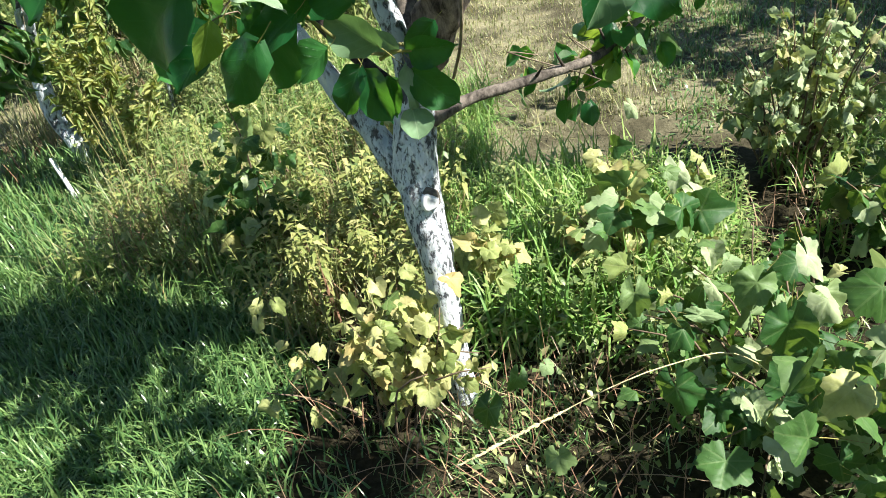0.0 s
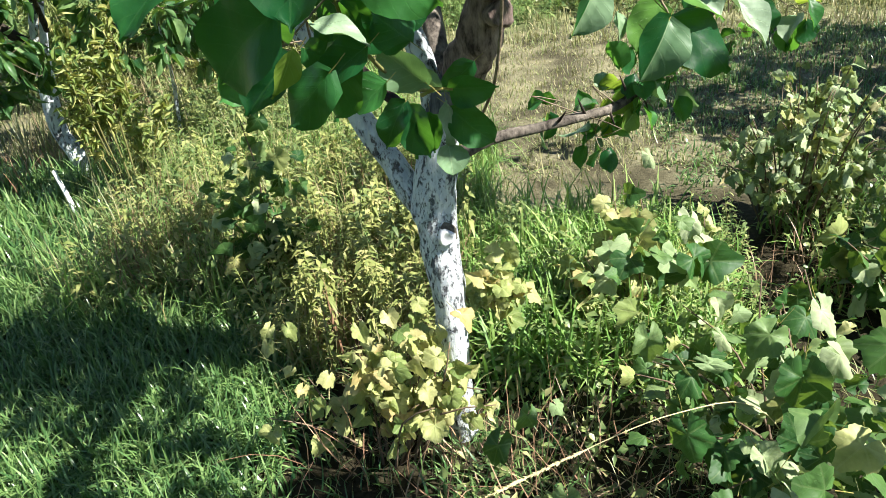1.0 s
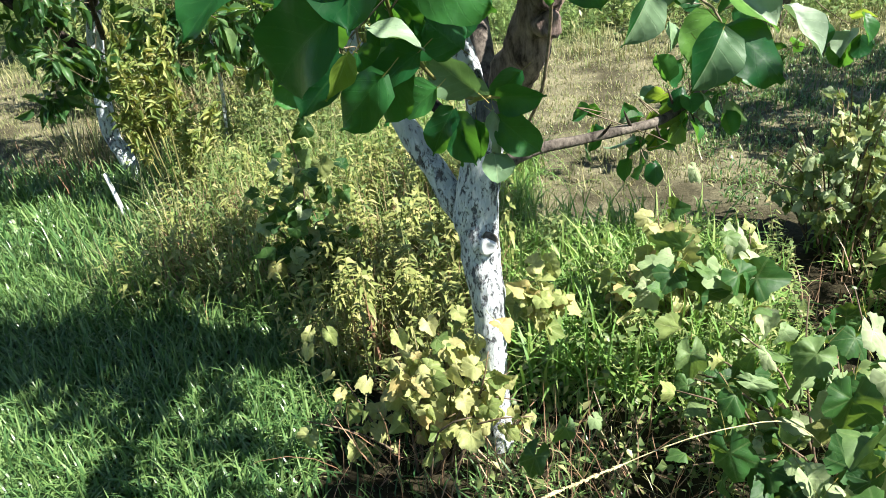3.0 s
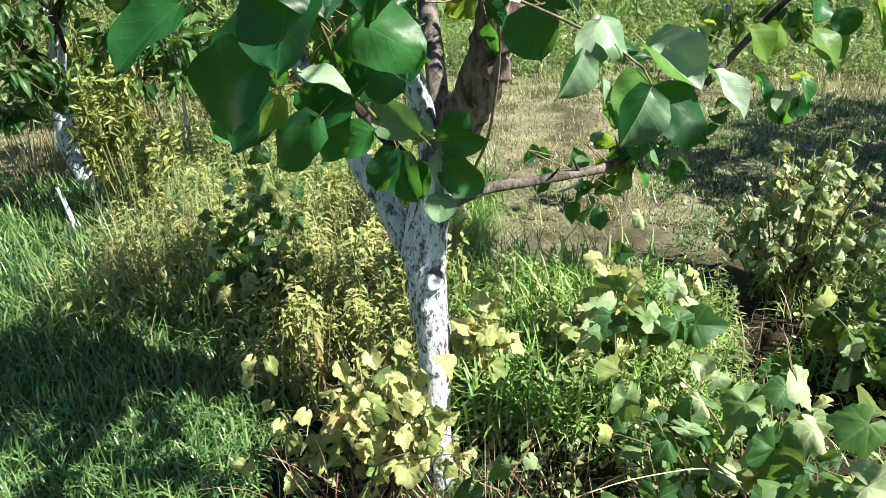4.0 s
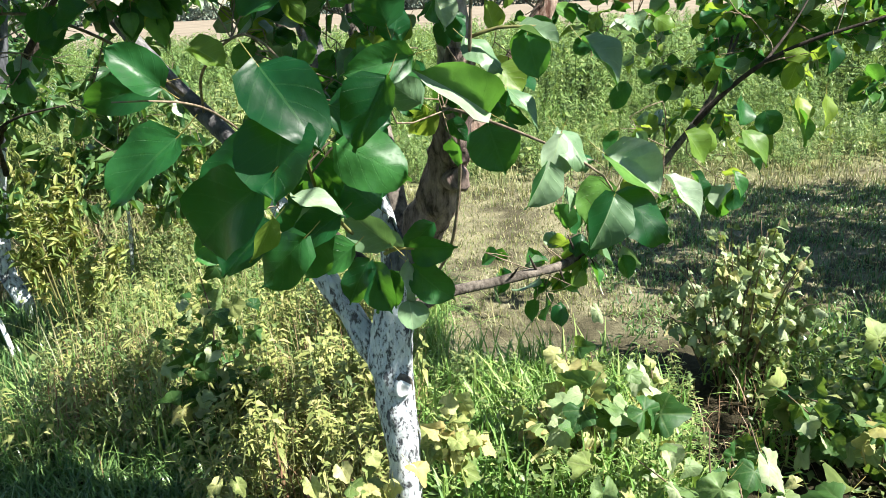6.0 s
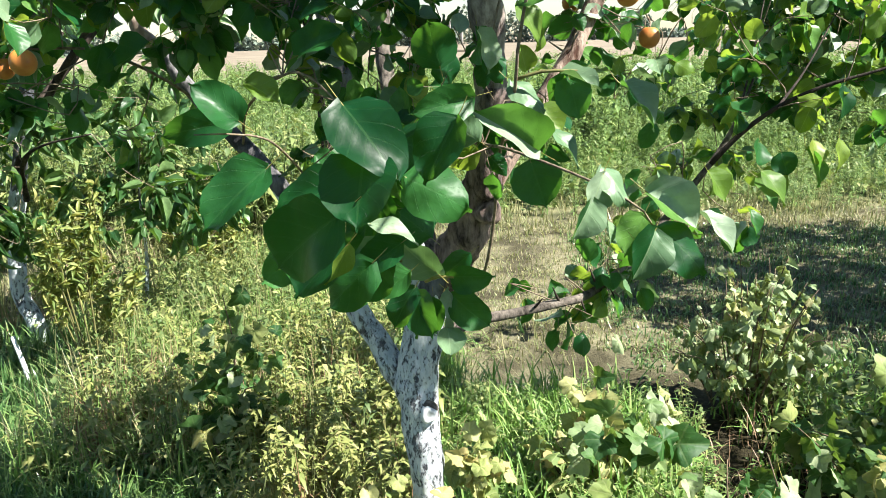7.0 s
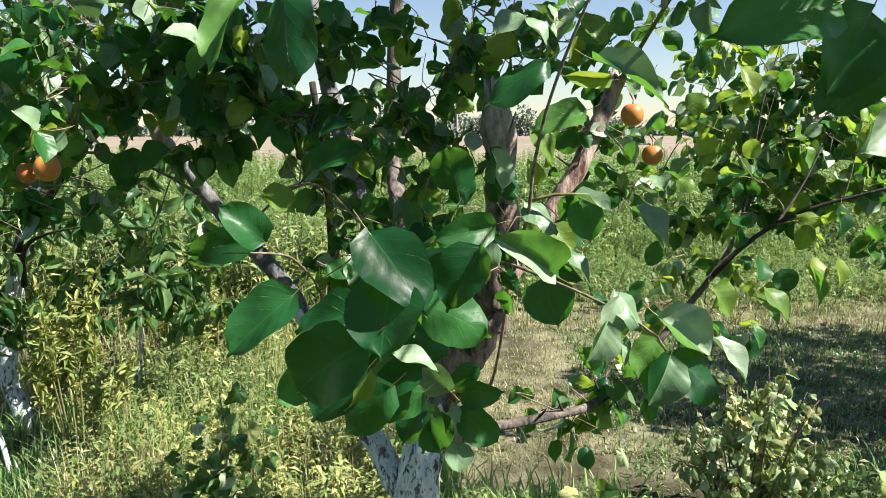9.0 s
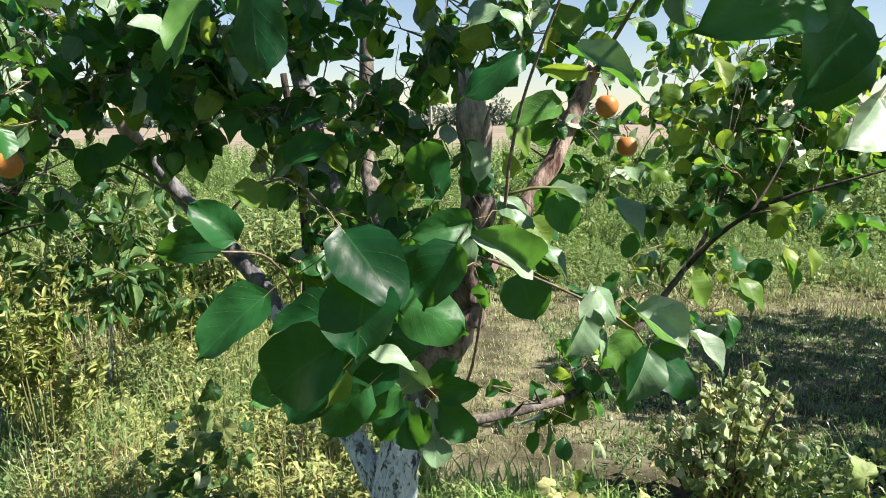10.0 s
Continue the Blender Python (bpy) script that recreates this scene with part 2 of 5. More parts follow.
def ground_material():
    """Soil and thatch; greener lawn near the trees, straw on the mown strip and the far field."""
    n = Nodes("ground_soil")
    where = n.place()
    split = n.add("ShaderNodeSeparateXYZ")
    n.link(where, split.inputs[0])
    wander = n.math("MULTIPLY", n.math("SUBTRACT", n.noise(0.6, 4.0, where), 0.5), 2.4)
    away = n.math("ADD", split.outputs[1], wander)
    fine, broad = n.noise(60.0, 8.0, where, 0.7), n.noise(3.0, 5.0, where)
    soil = n.mix(n.ramp(fine, (0.3, 0.0), (0.7, 1.0)), (0.014, 0.012, 0.007), (0.055, 0.048, 0.028))
    straw = n.mix(n.ramp(fine, (0.3, 0.0), (0.7, 1.0)), (0.14, 0.135, 0.075), (0.32, 0.29, 0.185))
    green = n.mix(n.ramp(broad, (0.35, 0.0), (0.65, 1.0)), (0.06, 0.10, 0.03), (0.20, 0.22, 0.08))
    field = n.mix(n.ramp(n.noise(0.15, 5.0, where), (0.35, 0.0), (0.65, 1.0)), (0.19, 0.158, 0.115), (0.26, 0.22, 0.165))
    colour = n.mix(n.ramp(n.math("DIVIDE", away, 10.0), (0.25, 0.0), (0.32, 1.0)), soil, n.mix(n.ramp(broad, (0.4, 0.2), (0.62, 1.0)), soil, straw))
    colour = n.mix(n.ramp(n.math("DIVIDE", away, 20.0), (0.29, 0.0), (0.35, 1.0)), colour, green)
    colour = n.mix(n.ramp(n.math("DIVIDE", away, 60.0), (0.36, 0.0), (0.46, 1.0)), colour, field)
    n.base(colour, 0.95, 0.1)
    n.bump(n.math("ADD", fine, broad), 0.8, 0.015)
    return n.mat


GROUND = ground_material()


# ---------------------------------------------------------------- mesh helpers
def mesh_of(name, verts, faces, uvs=None, slots=None, smooth=True):
    """A mesh from vertices, faces, one uv a vertex and one material slot a face."""
    me = bpy.data.meshes.new(name)
    me.from_pydata([tuple(v) for v in verts], [], faces)
    if uvs is not None:
        layer = me.uv_layers.new(name="UVMap")
        layer.data.foreach_set("uv", np.array([uvs[i] for f in faces for i in f], dtype=np.float32).ravel())
    if slots is not None:
        me.polygons.foreach_set("material_index", slots)
    me.polygons.foreach_set("use_smooth", [smooth] * len(faces))
    me.update()
    return me


def part(name, me, mats, parent=None, label=""):
    """One mesh object under a thing or under a part."""
    if not me.materials:
        for m in mats if isinstance(mats, (list, tuple)) else [mats]:
            me.materials.append(m)
    ob = new(name, me)
    ob.parent = parent
    return tagged(ob, label)


def thing(name, at, label, category, group=""):
    ob = new(name)
    ob.location = at
    return tagged(ob, label, category, group)


def smooth_line(points, step):
    """Catmull-Rom through points (any number of columns), about one row for each step metres."""
    p = np.array(points, float)
    p = np.vstack([2 * p[0] - p[1], p, 2 * p[-1] - p[-2]])
    rows = []
    for i in range(1, len(p) - 2):
        a, b, c, d = p[i - 1:i + 3]
        n = max(2, int(np.linalg.norm((c - b)[:3]) / step))
        for s in np.linspace(0, 1, n, endpoint=False):
            rows.append(0.5 * (2 * b + (c - a) * s + (2 * a - 5 * b + 4 * c - d) * s * s + (3 * b - a - 3 * c + d) * s ** 3))
    rows.append(p[-2])
    return np.array(rows)


def tube(name, points, segs=10, rough=0.0, step=0.03, seed=0, torn=0.0):
    """A tapered limb along rows of x, y, z, radius, with knobbly sides and closed ends; torn: a jagged top."""
    line = smooth_line(points, step)
    xyz, radius = line[:, :3], line[:, 3]
    verts, faces, uvs = [], [], []
    side = Vector((1, 0.3, 0.1))
    gone = 0.0
    for i in range(len(xyz)):
        along = Vector(xyz[min(i + 1, len(xyz) - 1)] - xyz[max(i - 1, 0)]).normalized()
        side = (side - along * side.dot(along)).normalized()
        other = along.cross(side)
        gone += float(np.linalg.norm(xyz[i] - xyz[i - 1])) if i else 0.0
        for k in range(segs):
            a = 2 * math.pi * k / segs
            way = side * math.cos(a) + other * math.sin(a)
            here = Vector(xyz[i])
            bulge = 1 + rough * (noise.noise((here + way * 0.05) * 14 + Vector((seed, 0, 0))) + 0.6 * noise.noise((here + way * 0.04) * 34 + Vector((0, seed, 0))))
            spot = here + way * float(radius[i]) * bulge
            if torn and i == len(xyz) - 1:
                spot += along * torn * random.uniform(-1, 1)
            verts.append(spot)
            uvs.append((k / segs, gone))
    for i in range(len(xyz) - 1):
        for k in range(segs):
            j = (k + 1) % segs
            faces.append((i * segs + k, i * segs + j, (i + 1) * segs + j, (i + 1) * segs + k))
    for end, order in ((0, -1), (len(xyz) - 1, 1)):
        verts.append(Vector(xyz[end]))
        uvs.append((0.5, 0))
        hub = len(verts) - 1
        for k in range(segs):
            a, b = end * segs + k, end * segs + (k + 1) % segs
            faces.append((a, b, hub) if order > 0 else (b, a, hub))
    return mesh_of(name, verts, faces, uvs)


def join_templates(name, items, mats):
    """One mesh out of many placed copies of small templates. items: (template, matrices k x 4 x 4)."""
    V, L, S, U, M, T = [], [], [], [], [], []
    vert_off = loop_off = 0
    for tpl, mats4 in items:
        v = np.c_[tpl["v"], np.ones(len(tpl["v"]))]
        mats4 = np.asarray(mats4, float)
        k = len(mats4)
        if not k:
            continue
        V.append(np.einsum("kij,nj->kni", mats4, v)[:, :, :3].reshape(-1, 3))
        L.append((tpl["loops"][None, :] + np.arange(k)[:, None] * len(v)).ravel() + vert_off)
        S.append((tpl["starts"][None, :] + np.arange(k)[:, None] * len(tpl["loops"])).ravel() + loop_off)
        U.append(np.tile(tpl["uv"][tpl["loops"]], (k, 1)))
        M.append(np.tile(tpl["slots"], k))
        vert_off += k * len(v)
        loop_off += k * len(tpl["loops"])
    V, L, S, U, M = np.vstack(V), np.concatenate(L), np.concatenate(S), np.vstack(U), np.concatenate(M)
    me = bpy.data.meshes.new(name)
    me.vertices.add(len(V))
    me.vertices.foreach_set("co", V.astype(np.float32).ravel())
    me.loops.add(len(L))
    me.loops.foreach_set("vertex_index", L.astype(np.int32))
    me.polygons.add(len(S))
    me.polygons.foreach_set("loop_start", S.astype(np.int32))
    me.update(calc_edges=True)
    me.polygons.foreach_set("material_index", M.astype(np.int32))
    me.polygons.foreach_set("use_smooth", np.ones(len(S), bool))
    me.uv_layers.new(name="UVMap").data.foreach_set("uv", U.astype(np.float32).ravel())
    for m in mats:
        me.materials.append(m)
    me.validate()
    return me


def template(verts, faces, uvs, slots=None):
    starts, total = [], 0
    for f in faces:
        starts.append(total)
        total += len(f)
    return {"v": np.array([tuple(v) for v in verts], float), "f": faces, "loops": np.array([i for f in faces for i in f]),
            "starts": np.array(starts), "uv": np.array(uvs, float), "slots": np.array(slots if slots is not None else [0] * len(faces))}


def template_mesh(name, tpl, mats):
    me = mesh_of(name, tpl["v"], tpl["f"], tpl["uv"], list(tpl["slots"]))
    for m in mats:
        me.materials.append(m)
    return me


# ---------------------------------------------------------------- leaf shapes (unit length along y, unit width along x)
def stalk(verts, faces, uvs, slots, length, lift):
    k = len(verts)
    for y, z, r in ((0.02, 0.0, 0.012), (-length * 0.5, lift * 0.35, 0.009), (-length, lift, 0.01)):
        for a in range(3):
            verts.append((r * math.cos(a * 2.094), y, z - 0.006 + r * math.sin(a * 2.094)))
            uvs.append((0.5, 0.0))
    for i in range(2):
        for a in range(3):
            b = (a + 1) % 3
            faces.append((k + i * 3 + a, k + i * 3 + b, k + i * 3 + 3 + b, k + i * 3 + 3 + a))
            slots.append(1)


def oval_leaf(seed, fold, droop, ripple, broad=0.86, tip=0.1, rows=11, cols=6, petiole=0.32, turned_half=False):
    """A blade with a midrib fold, drooping end, rippled toothed rim and a stalk. broad below 1 sets the widest part near the base."""
    rng = random.Random(seed)
    verts, faces, uvs, slots = [], [], [], []
    twist, phase = rng.uniform(-0.25, 0.25), rng.uniform(0, 6)
    for i in range(rows + 1):
        v = 1 - (1 - i / rows) ** 1.15
        half = 0.5 * max(0.0, 1 - (2 * min(1.0, v / 0.93) ** broad - 1) ** 2) ** 0.5 * (1 - tip * v ** 4)
        if v > 0.84:
            half = max(half, 0.34 * (1 - v))
        half = max(half, 0.004)
        if 0 < i < rows:
            half *= 1 + 0.014 * (1 if i % 2 else -1)
        for j in range(cols + 1):
            s = 2 * j / cols - 1
            x = s * half
            z = fold * abs(x) - droop * v * v + ripple * math.sin(9 * v + phase + 2 * s) * abs(s) + twist * x * v
            back = 0.06 * (abs(s) ** 2) * (1 - v) ** 4
            verts.append((x, v - back, z))
            uvs.append((0.5 + s / 2, v))
    for i in range(rows):
        for j in range(cols):
            a = i * (cols + 1) + j
            faces.append((a, a + 1, a + cols + 2, a + cols + 1))
            slots.append(2 if turned_half and j < cols // 2 else 0)
    if petiole:
        stalk(verts, faces, uvs, slots, petiole, 0.08)
    return template(verts, faces, uvs, slots)


def lobed_leaf(seed, fold, droop, petiole=0.45):
    """A currant leaf: three broad pointed lobes and two small ones, toothed rim, sunk veins along the lobes."""
    rng = random.Random(seed)
    verts, faces, uvs, slots = [], [], [], []
    lobes = ((0, 0.66, 30), (55, 0.57, 28), (-55, 0.57, 28), (110, 0.46, 30), (-110, 0.46, 30))
    count = 37
    hub = (0.0, 0.34)
    phase = rng.uniform(0, 6)
    verts.append((hub[0], hub[1], 0.0))
    uvs.append((0.5, 0.0))
    rings = (0.4, 0.75, 1.0)
    for f in rings:
        for k in range(count):
            deg = -165 + 330 * k / (count - 1)
            at, size, wide = min(lobes, key=lambda lobe: abs(deg - lobe[0]))
            off = abs(deg - at)
            r = max(0.42, size * (1 - 0.28 * min(1.0, off / 32.0) ** 1.3))
            r *= 1 + (0.035 if k % 2 else -0.035) * (f == 1.0) + (rng.uniform(-0.03, 0.03) if f == 1.0 else 0)
            r *= f
            px, py = hub[0] + r * math.sin(radians(deg)), hub[1] + r * math.cos(radians(deg))
            hollow = 0.035 * math.sin(min(1.0, off / 27.5) * math.pi / 2) * math.sin(f * math.pi)
            z = fold * abs(px) - droop * py * py - 0.22 * f * f * (0.5 + 0.5 * math.sin(k * 0.42 + phase)) + hollow + 0.10 * noise.noise(Vector((px * 4, py * 4, seed)))
            verts.append((px, py, z))
            uvs.append((0.5 + r * math.sin(radians(off)), r * math.cos(radians(off))))
    for k in range(count - 1):
        faces.append((0, 1 + k + 1, 1 + k))
        slots.append(0)
        for ring in range(2):
            a = 1 + ring * count + k
            faces.append((a, a + 1, a + count + 1, a + count))
            slots.append(0)
    stalk(verts, faces, uvs, slots, petiole, 0.1)
    return template(verts, faces, uvs, slots)


OVALS = [oval_leaf(1, 0.36, 0.16, 0.055), oval_leaf(2, 0.2, 0.3, 0.07), oval_leaf(3, 0.5, 0.14, 0.06), oval_leaf(4, -0.2, 0.3, 0.075)]
FOLDED = [oval_leaf(5, 0.75, 0.2, 0.07, turned_half=True), oval_leaf(6, 0.55, 0.35, 0.08, turned_half=True)]
SMALL_OVALS = [oval_leaf(11, 0.4, 0.2, 0.05, rows=7, cols=4), oval_leaf(12, 0.2, 0.4, 0.06, rows=7, cols=4), oval_leaf(13, 0.8, 0.2, 0.06, rows=7, cols=4), oval_leaf(14, -0.5, 0.45, 0.07, rows=7, cols=4)]
NARROW = [oval_leaf(21, 0.5, 0.3, 0.02, 0.85, 0.6, 6, 4, 0.12), oval_leaf(22, 0.3, 0.5, 0.03, 0.85, 0.6, 6, 4, 0.12)]
LOBED = [lobed_leaf(31, 0.18, 0.12), lobed_leaf(32, 0.4, 0.25), lobed_leaf(33, -0.1, 0.3), lobed_leaf(34, 0.3, -0.1), lobed_leaf(35, -0.6, 0.4), lobed_leaf(36, 1.0, 0.5)]


def leaf_frame(base, tip, width, turn, facing=Vector((0.0, -1.0, 0.35))):
    """The matrix that lays a unit leaf from base to tip; turn: degrees about its midrib away from the facing."""
    base, tip = Vector(base), Vector(tip)
    along = tip - base
    size = along.length
    along.normalize()
    normal = (facing - along * facing.dot(along)).normalized()
    normal.rotate(Matrix.Rotation(radians(-turn), 3, along))
    across = along.cross(normal)
    m = Matrix.Identity(4)
    for i in range(3):
        m[i][0], m[i][1], m[i][2], m[i][3] = across[i] * width, along[i] * size, normal[i] * size, base[i]
    return m


class Foliage:
    """Leaves of one plant: the chosen ones become parts of their own, the rest one joined part."""

    def __init__(self, owner, shapes, mats, name="leaf", limit=280):
        self.owner, self.shapes, self.mats, self.name, self.limit = owner, shapes, mats, name, limit
        self.meshes = [template_mesh(name, s, mats) for s in shapes]
        self.rest = [[] for _ in shapes]
        self.made = 0
        self.back = owner.matrix_basis.inverted()

    def lay(self, m, single=False, shape=None):
        k = random.randrange(len(self.shapes)) if shape is None else shape
        if single and self.made < self.limit:
            ob = new(self.name, self.meshes[k])
            ob.parent = self.owner
            ob.matrix_basis = self.back @ m
            self.made += 1
        else:
            self.rest[k].append(np.array(self.back @ m))

    def finish(self, name="foliage"):
        if any(self.rest):
            ob = part(name, join_templates(name, list(zip(self.shapes, self.rest)), self.mats), self.mats, self.owner)
            tagged(ob, kind="stuff")


def wander(rng, spread=1.0):
    return Vector((rng.gauss(0, spread), rng.gauss(0, spread), rng.gauss(0, spread)))


def spray(foliage, twigs, centre, radius, count, limbs, size, ratio, rng, single, sag=0.5, turned=None, bright=None, share=0.12):
    """Twigs from the nearest limb or earlier spray to a centre and out of it, with leaves along them."""
    centre = Vector(centre)
    start = rng.choice(sorted(limbs, key=lambda p: (p - centre).length)[:3])
    limbs.append(centre)
    middle = (start + centre) / 2 + wander(rng, 0.06)
    twigs.append([(*start, 0.0019), (*middle, 0.0016), (*centre, 0.0013)])
    arms = max(2, count // 5)
    for a in range(arms):
        way = wander(rng) + (centre - start).normalized() * 0.8
        way.normalize()
        end = centre + way * radius * rng.uniform(0.7, 1.25)
        bend = (centre + end) / 2 + wander(rng, 0.015)
        twigs.append([(*centre, 0.0013), (*bend, 0.001), (*end, 0.0007)])
        each = count // arms + (1 if a < count % arms else 0)
        for i in range(each):
            f = (i + 0.6) / each
            spot = centre.lerp(bend, f * 2) if f < 0.5 else bend.lerp(end, f * 2 - 1)
            out = (way * 0.5 + wander(rng, 0.75) + Vector((0, 0, -sag))).normalized()
            long = size * rng.uniform(0.65, 1.2)
            base = spot + out * long * 0.3
            m = leaf_frame(base, base + out * long, long * ratio * rng.uniform(0.85, 1.1), rng.uniform(-60, 60), Vector((0.25, -0.3, 0.9)) + wander(rng, 0.7))
            chance = rng.random()
            (turned if turned and chance < 0.2 else bright if bright and chance > 1 - share else foliage).lay(m, single)


def twig_mesh(name, twigs, segs=5, step=0.05):
    """Many thin twigs as one mesh."""
    verts, faces = [], []
    for rows in twigs:
        line = smooth_line(rows, step)
        k = len(verts)
        along = Vector(line[-1][:3] - line[0][:3]).normalized()
        side = along.orthogonal().normalized()
        other = along.cross(side)
        for row in line:
            for s in range(segs):
                a = 2 * math.pi * s / segs
                verts.append(Vector(row[:3]) + (side * math.cos(a) + other * math.sin(a)) * float(row[3]))
        for i in range(len(line) - 1):
            for s in range(segs):
                t = (s + 1) % segs
                faces.append((k + i * segs + s, k + i * segs + t, k + (i + 1) * segs + t, k + (i + 1) * segs + s))
    return mesh_of(name, verts, faces, [(0, 0)] * len(verts))


# ---------------------------------------------------------------- ground
def rise(x, y):
    """The ground's gentle unevenness."""
    fade = 1.0 / (1.0 + (x * x + y * y) / 400.0)
    return fade * (0.018 * np.sin(2.1 * x + 0.6) * np.cos(1.7 * y) + 0.012 * np.sin(4.7 * x + 3.1 * y))


def build_ground():
    s = np.linspace(-1, 1, 181)
    xs = np.sign(s) * (np.abs(s) * 9 + np.abs(s) ** 7 * 900)
    ys = xs + 2.0
    gx, gy = np.meshgrid(xs, ys)
    gz = rise(gx, gy)
    n = len(s)
    verts = np.c_[gx.ravel(), gy.ravel(), gz.ravel()]
    faces = [(i * n + j, i * n + j + 1, (i + 1) * n + j + 1, (i + 1) * n + j) for i in range(n - 1) for j in range(n - 1)]
    tagged(part("ground", mesh_of("ground", verts, faces, verts[:, :2]), GROUND), "uneven orchard soil with thatch, mown straw and a dry field", "ground", kind="structure")


build_ground()


# ---------------------------------------------------------------- main apricot tree
def local(owner, rows):
    """Rows of x, y, z, radius in the world, as seen from their owner."""
    o = owner.location
    return [(r[0] - o.x, r[1] - o.y, r[2] - o.z, *r[3:]) for r in rows]


def samples(*lines):
    return [Vector(p[:3]) for rows in lines for p in smooth_line(rows, 0.06)]


TRUNK = [(0.0, 1.53, -0.06, 0.047), (0.0, 1.535, 0.08, 0.04), (0.0, 1.54, 0.25, 0.037), (-0.006, 1.56, 0.42, 0.043), (-0.018, 1.59, 0.58, 0.05), (-0.026, 1.62, 0.69, 0.057), (-0.012, 1.625, 0.80, 0.05), (0.02, 1.63, 0.92, 0.047), (0.06, 1.61, 1.0, 0.046)]
LEADER = [(0.045, 1.62, 0.96, 0.044), (0.09, 1.59, 1.05, 0.046), (0.127, 1.55, 1.15, 0.044), (0.165, 1.5, 1.31, 0.039), (0.178, 1.455, 1.46, 0.034)]
LEADER_TOP = [(0.17, 1.475, 1.41, 0.034), (0.168, 1.45, 1.5, 0.033), (0.162, 1.43, 1.58, 0.033), (0.156, 1.41, 1.65, 0.03), (0.15, 1.4, 1.69, 0.02)]
LEFT_LIMB = [(-0.03, 1.63, 0.63, 0.034), (-0.082, 1.66, 0.69, 0.036), (-0.13, 1.69, 0.77, 0.032), (-0.176, 1.71, 0.834, 0.030), (-0.27, 1.73, 1.01, 0.026), (-0.37, 1.75, 1.181, 0.024), (-0.442, 1.77, 1.269, 0.023), (-0.512, 1.78, 1.344, 0.021), (-0.61, 1.8, 1.46, 0.019), (-0.70, 1.82, 1.57, 0.017)]
INNER_LIMB = [(0.0, 1.63, 0.86, 0.032), (-0.01, 1.64, 1.0, 0.028), (-0.047, 1.66, 1.117, 0.026), (-0.12, 1.72, 1.28, 0.024), (-0.2, 1.84, 1.48, 0.024), (-0.26, 1.92, 1.64, 0.024), (-0.33, 2.0, 1.92, 0.022), (-0.4, 2.1, 2.4, 0.016), (-0.42, 2.12, 2.8, 0.01)]
REAR_LIMB = [(0.02, 1.66, 0.98, 0.028), (-0.04, 1.95, 1.2, 0.026), (-0.12, 2.2, 1.42, 0.026), (-0.14, 2.3, 1.58, 0.026), (-0.137, 2.36, 1.75, 0.025), (-0.13, 2.42, 2.0, 0.022), (-0.1, 2.4, 2.5, 0.014)]
TORN_LIMB = [(0.1, 1.6, 1.06, 0.03), (0.2, 1.66, 1.24, 0.027), (0.327, 1.70, 1.426, 0.024), (0.378, 1.72, 1.502, 0.024), (0.439, 1.76, 1.627, 0.022), (0.495, 1.8, 1.745, 0.02)]
BOUGH = [(0.03, 1.63, 0.8, 0.0203), (0.12, 1.65, 0.835, 0.0156), (0.24, 1.69, 0.845, 0.0137), (0.361, 1.73, 0.855, 0.0129), (0.446, 1.77, 0.862, 0.0117), (0.556, 1.82, 0.93, 0.0101), (0.668, 1.87, 1.038, 0.0105), (0.83, 1.94, 1.215, 0.0078), (0.9, 1.97, 1.34, 0.005), (0.93, 1.98, 1.42, 0.003)]
BOUGH_FORK = [(0.81, 1.93, 1.19, 0.008), (0.89, 1.92, 1.28, 0.007), (0.974, 1.9, 1.349, 0.006), (1.07, 1.87, 1.4, 0.005), (1.2, 1.85, 1.44, 0.004), (1.4, 1.82, 1.5, 0.0025)]
BOUGH_RISE = [(0.89, 1.96, 1.32, 0.004), (0.98, 2.12, 1.5, 0.0026), (1.08, 2.3, 1.72, 0.002), (1.2, 2.42, 2.0, 0.0014)]
BOUGH_BACK = [(0.97, 1.9, 1.345, 0.005), (1.12, 2.08, 1.44, 0.003), (1.3, 2.3, 1.6, 0.002), (1.45, 2.45, 1.75, 0.0014)]
POST_LIMB = [(-0.06, 1.66, 0.9, 0.018), (-0.2, 1.8, 0.98, 0.015), (-0.28, 1.9, 1.05, 0.014), (-0.293, 1.98, 1.187, 0.013), (-0.31, 2.05, 1.4, 0.012), (-0.36, 2.1, 1.75, 0.01)]
SHOOT = [(0.11, 1.55, 0.93, 0.0036), (0.152, 1.41, 1.06, 0.0036), (0.173, 1.36, 1.206, 0.0035), (0.176, 1.28, 1.32, 0.0032), (0.199, 1.15, 1.46, 0.0032), (0.203, 1.13, 1.532, 0.003), (0.22, 1.1, 1.636, 0.0029), (0.252, 1.05, 1.748, 0.0025), (0.31, 1.0, 1.9, 0.0018)]
SHOOT_SIDE = [(0.2, 1.145, 1.484, 0.0032), (0.245, 1.142, 1.497, 0.003), (0.305, 1.14, 1.497, 0.0018)]
FRONT_TWIG = [(0.05, 1.6, 0.98, 0.0054), (0.03, 1.42, 1.06, 0.0042), (0.045, 1.24, 1.1, 0.0036), (0.01, 1.1, 1.16, 0.0033), (-0.03, 0.98, 1.27, 0.003), (-0.03, 0.88, 1.37, 0.0024), (-0.06, 0.8, 1.46, 0.0018)]
FRONT_SIDE = [(0.03, 1.2, 1.105, 0.004), (0.055, 1.19, 1.118, 0.0035), (0.085, 1.2, 1.112, 0.002)]
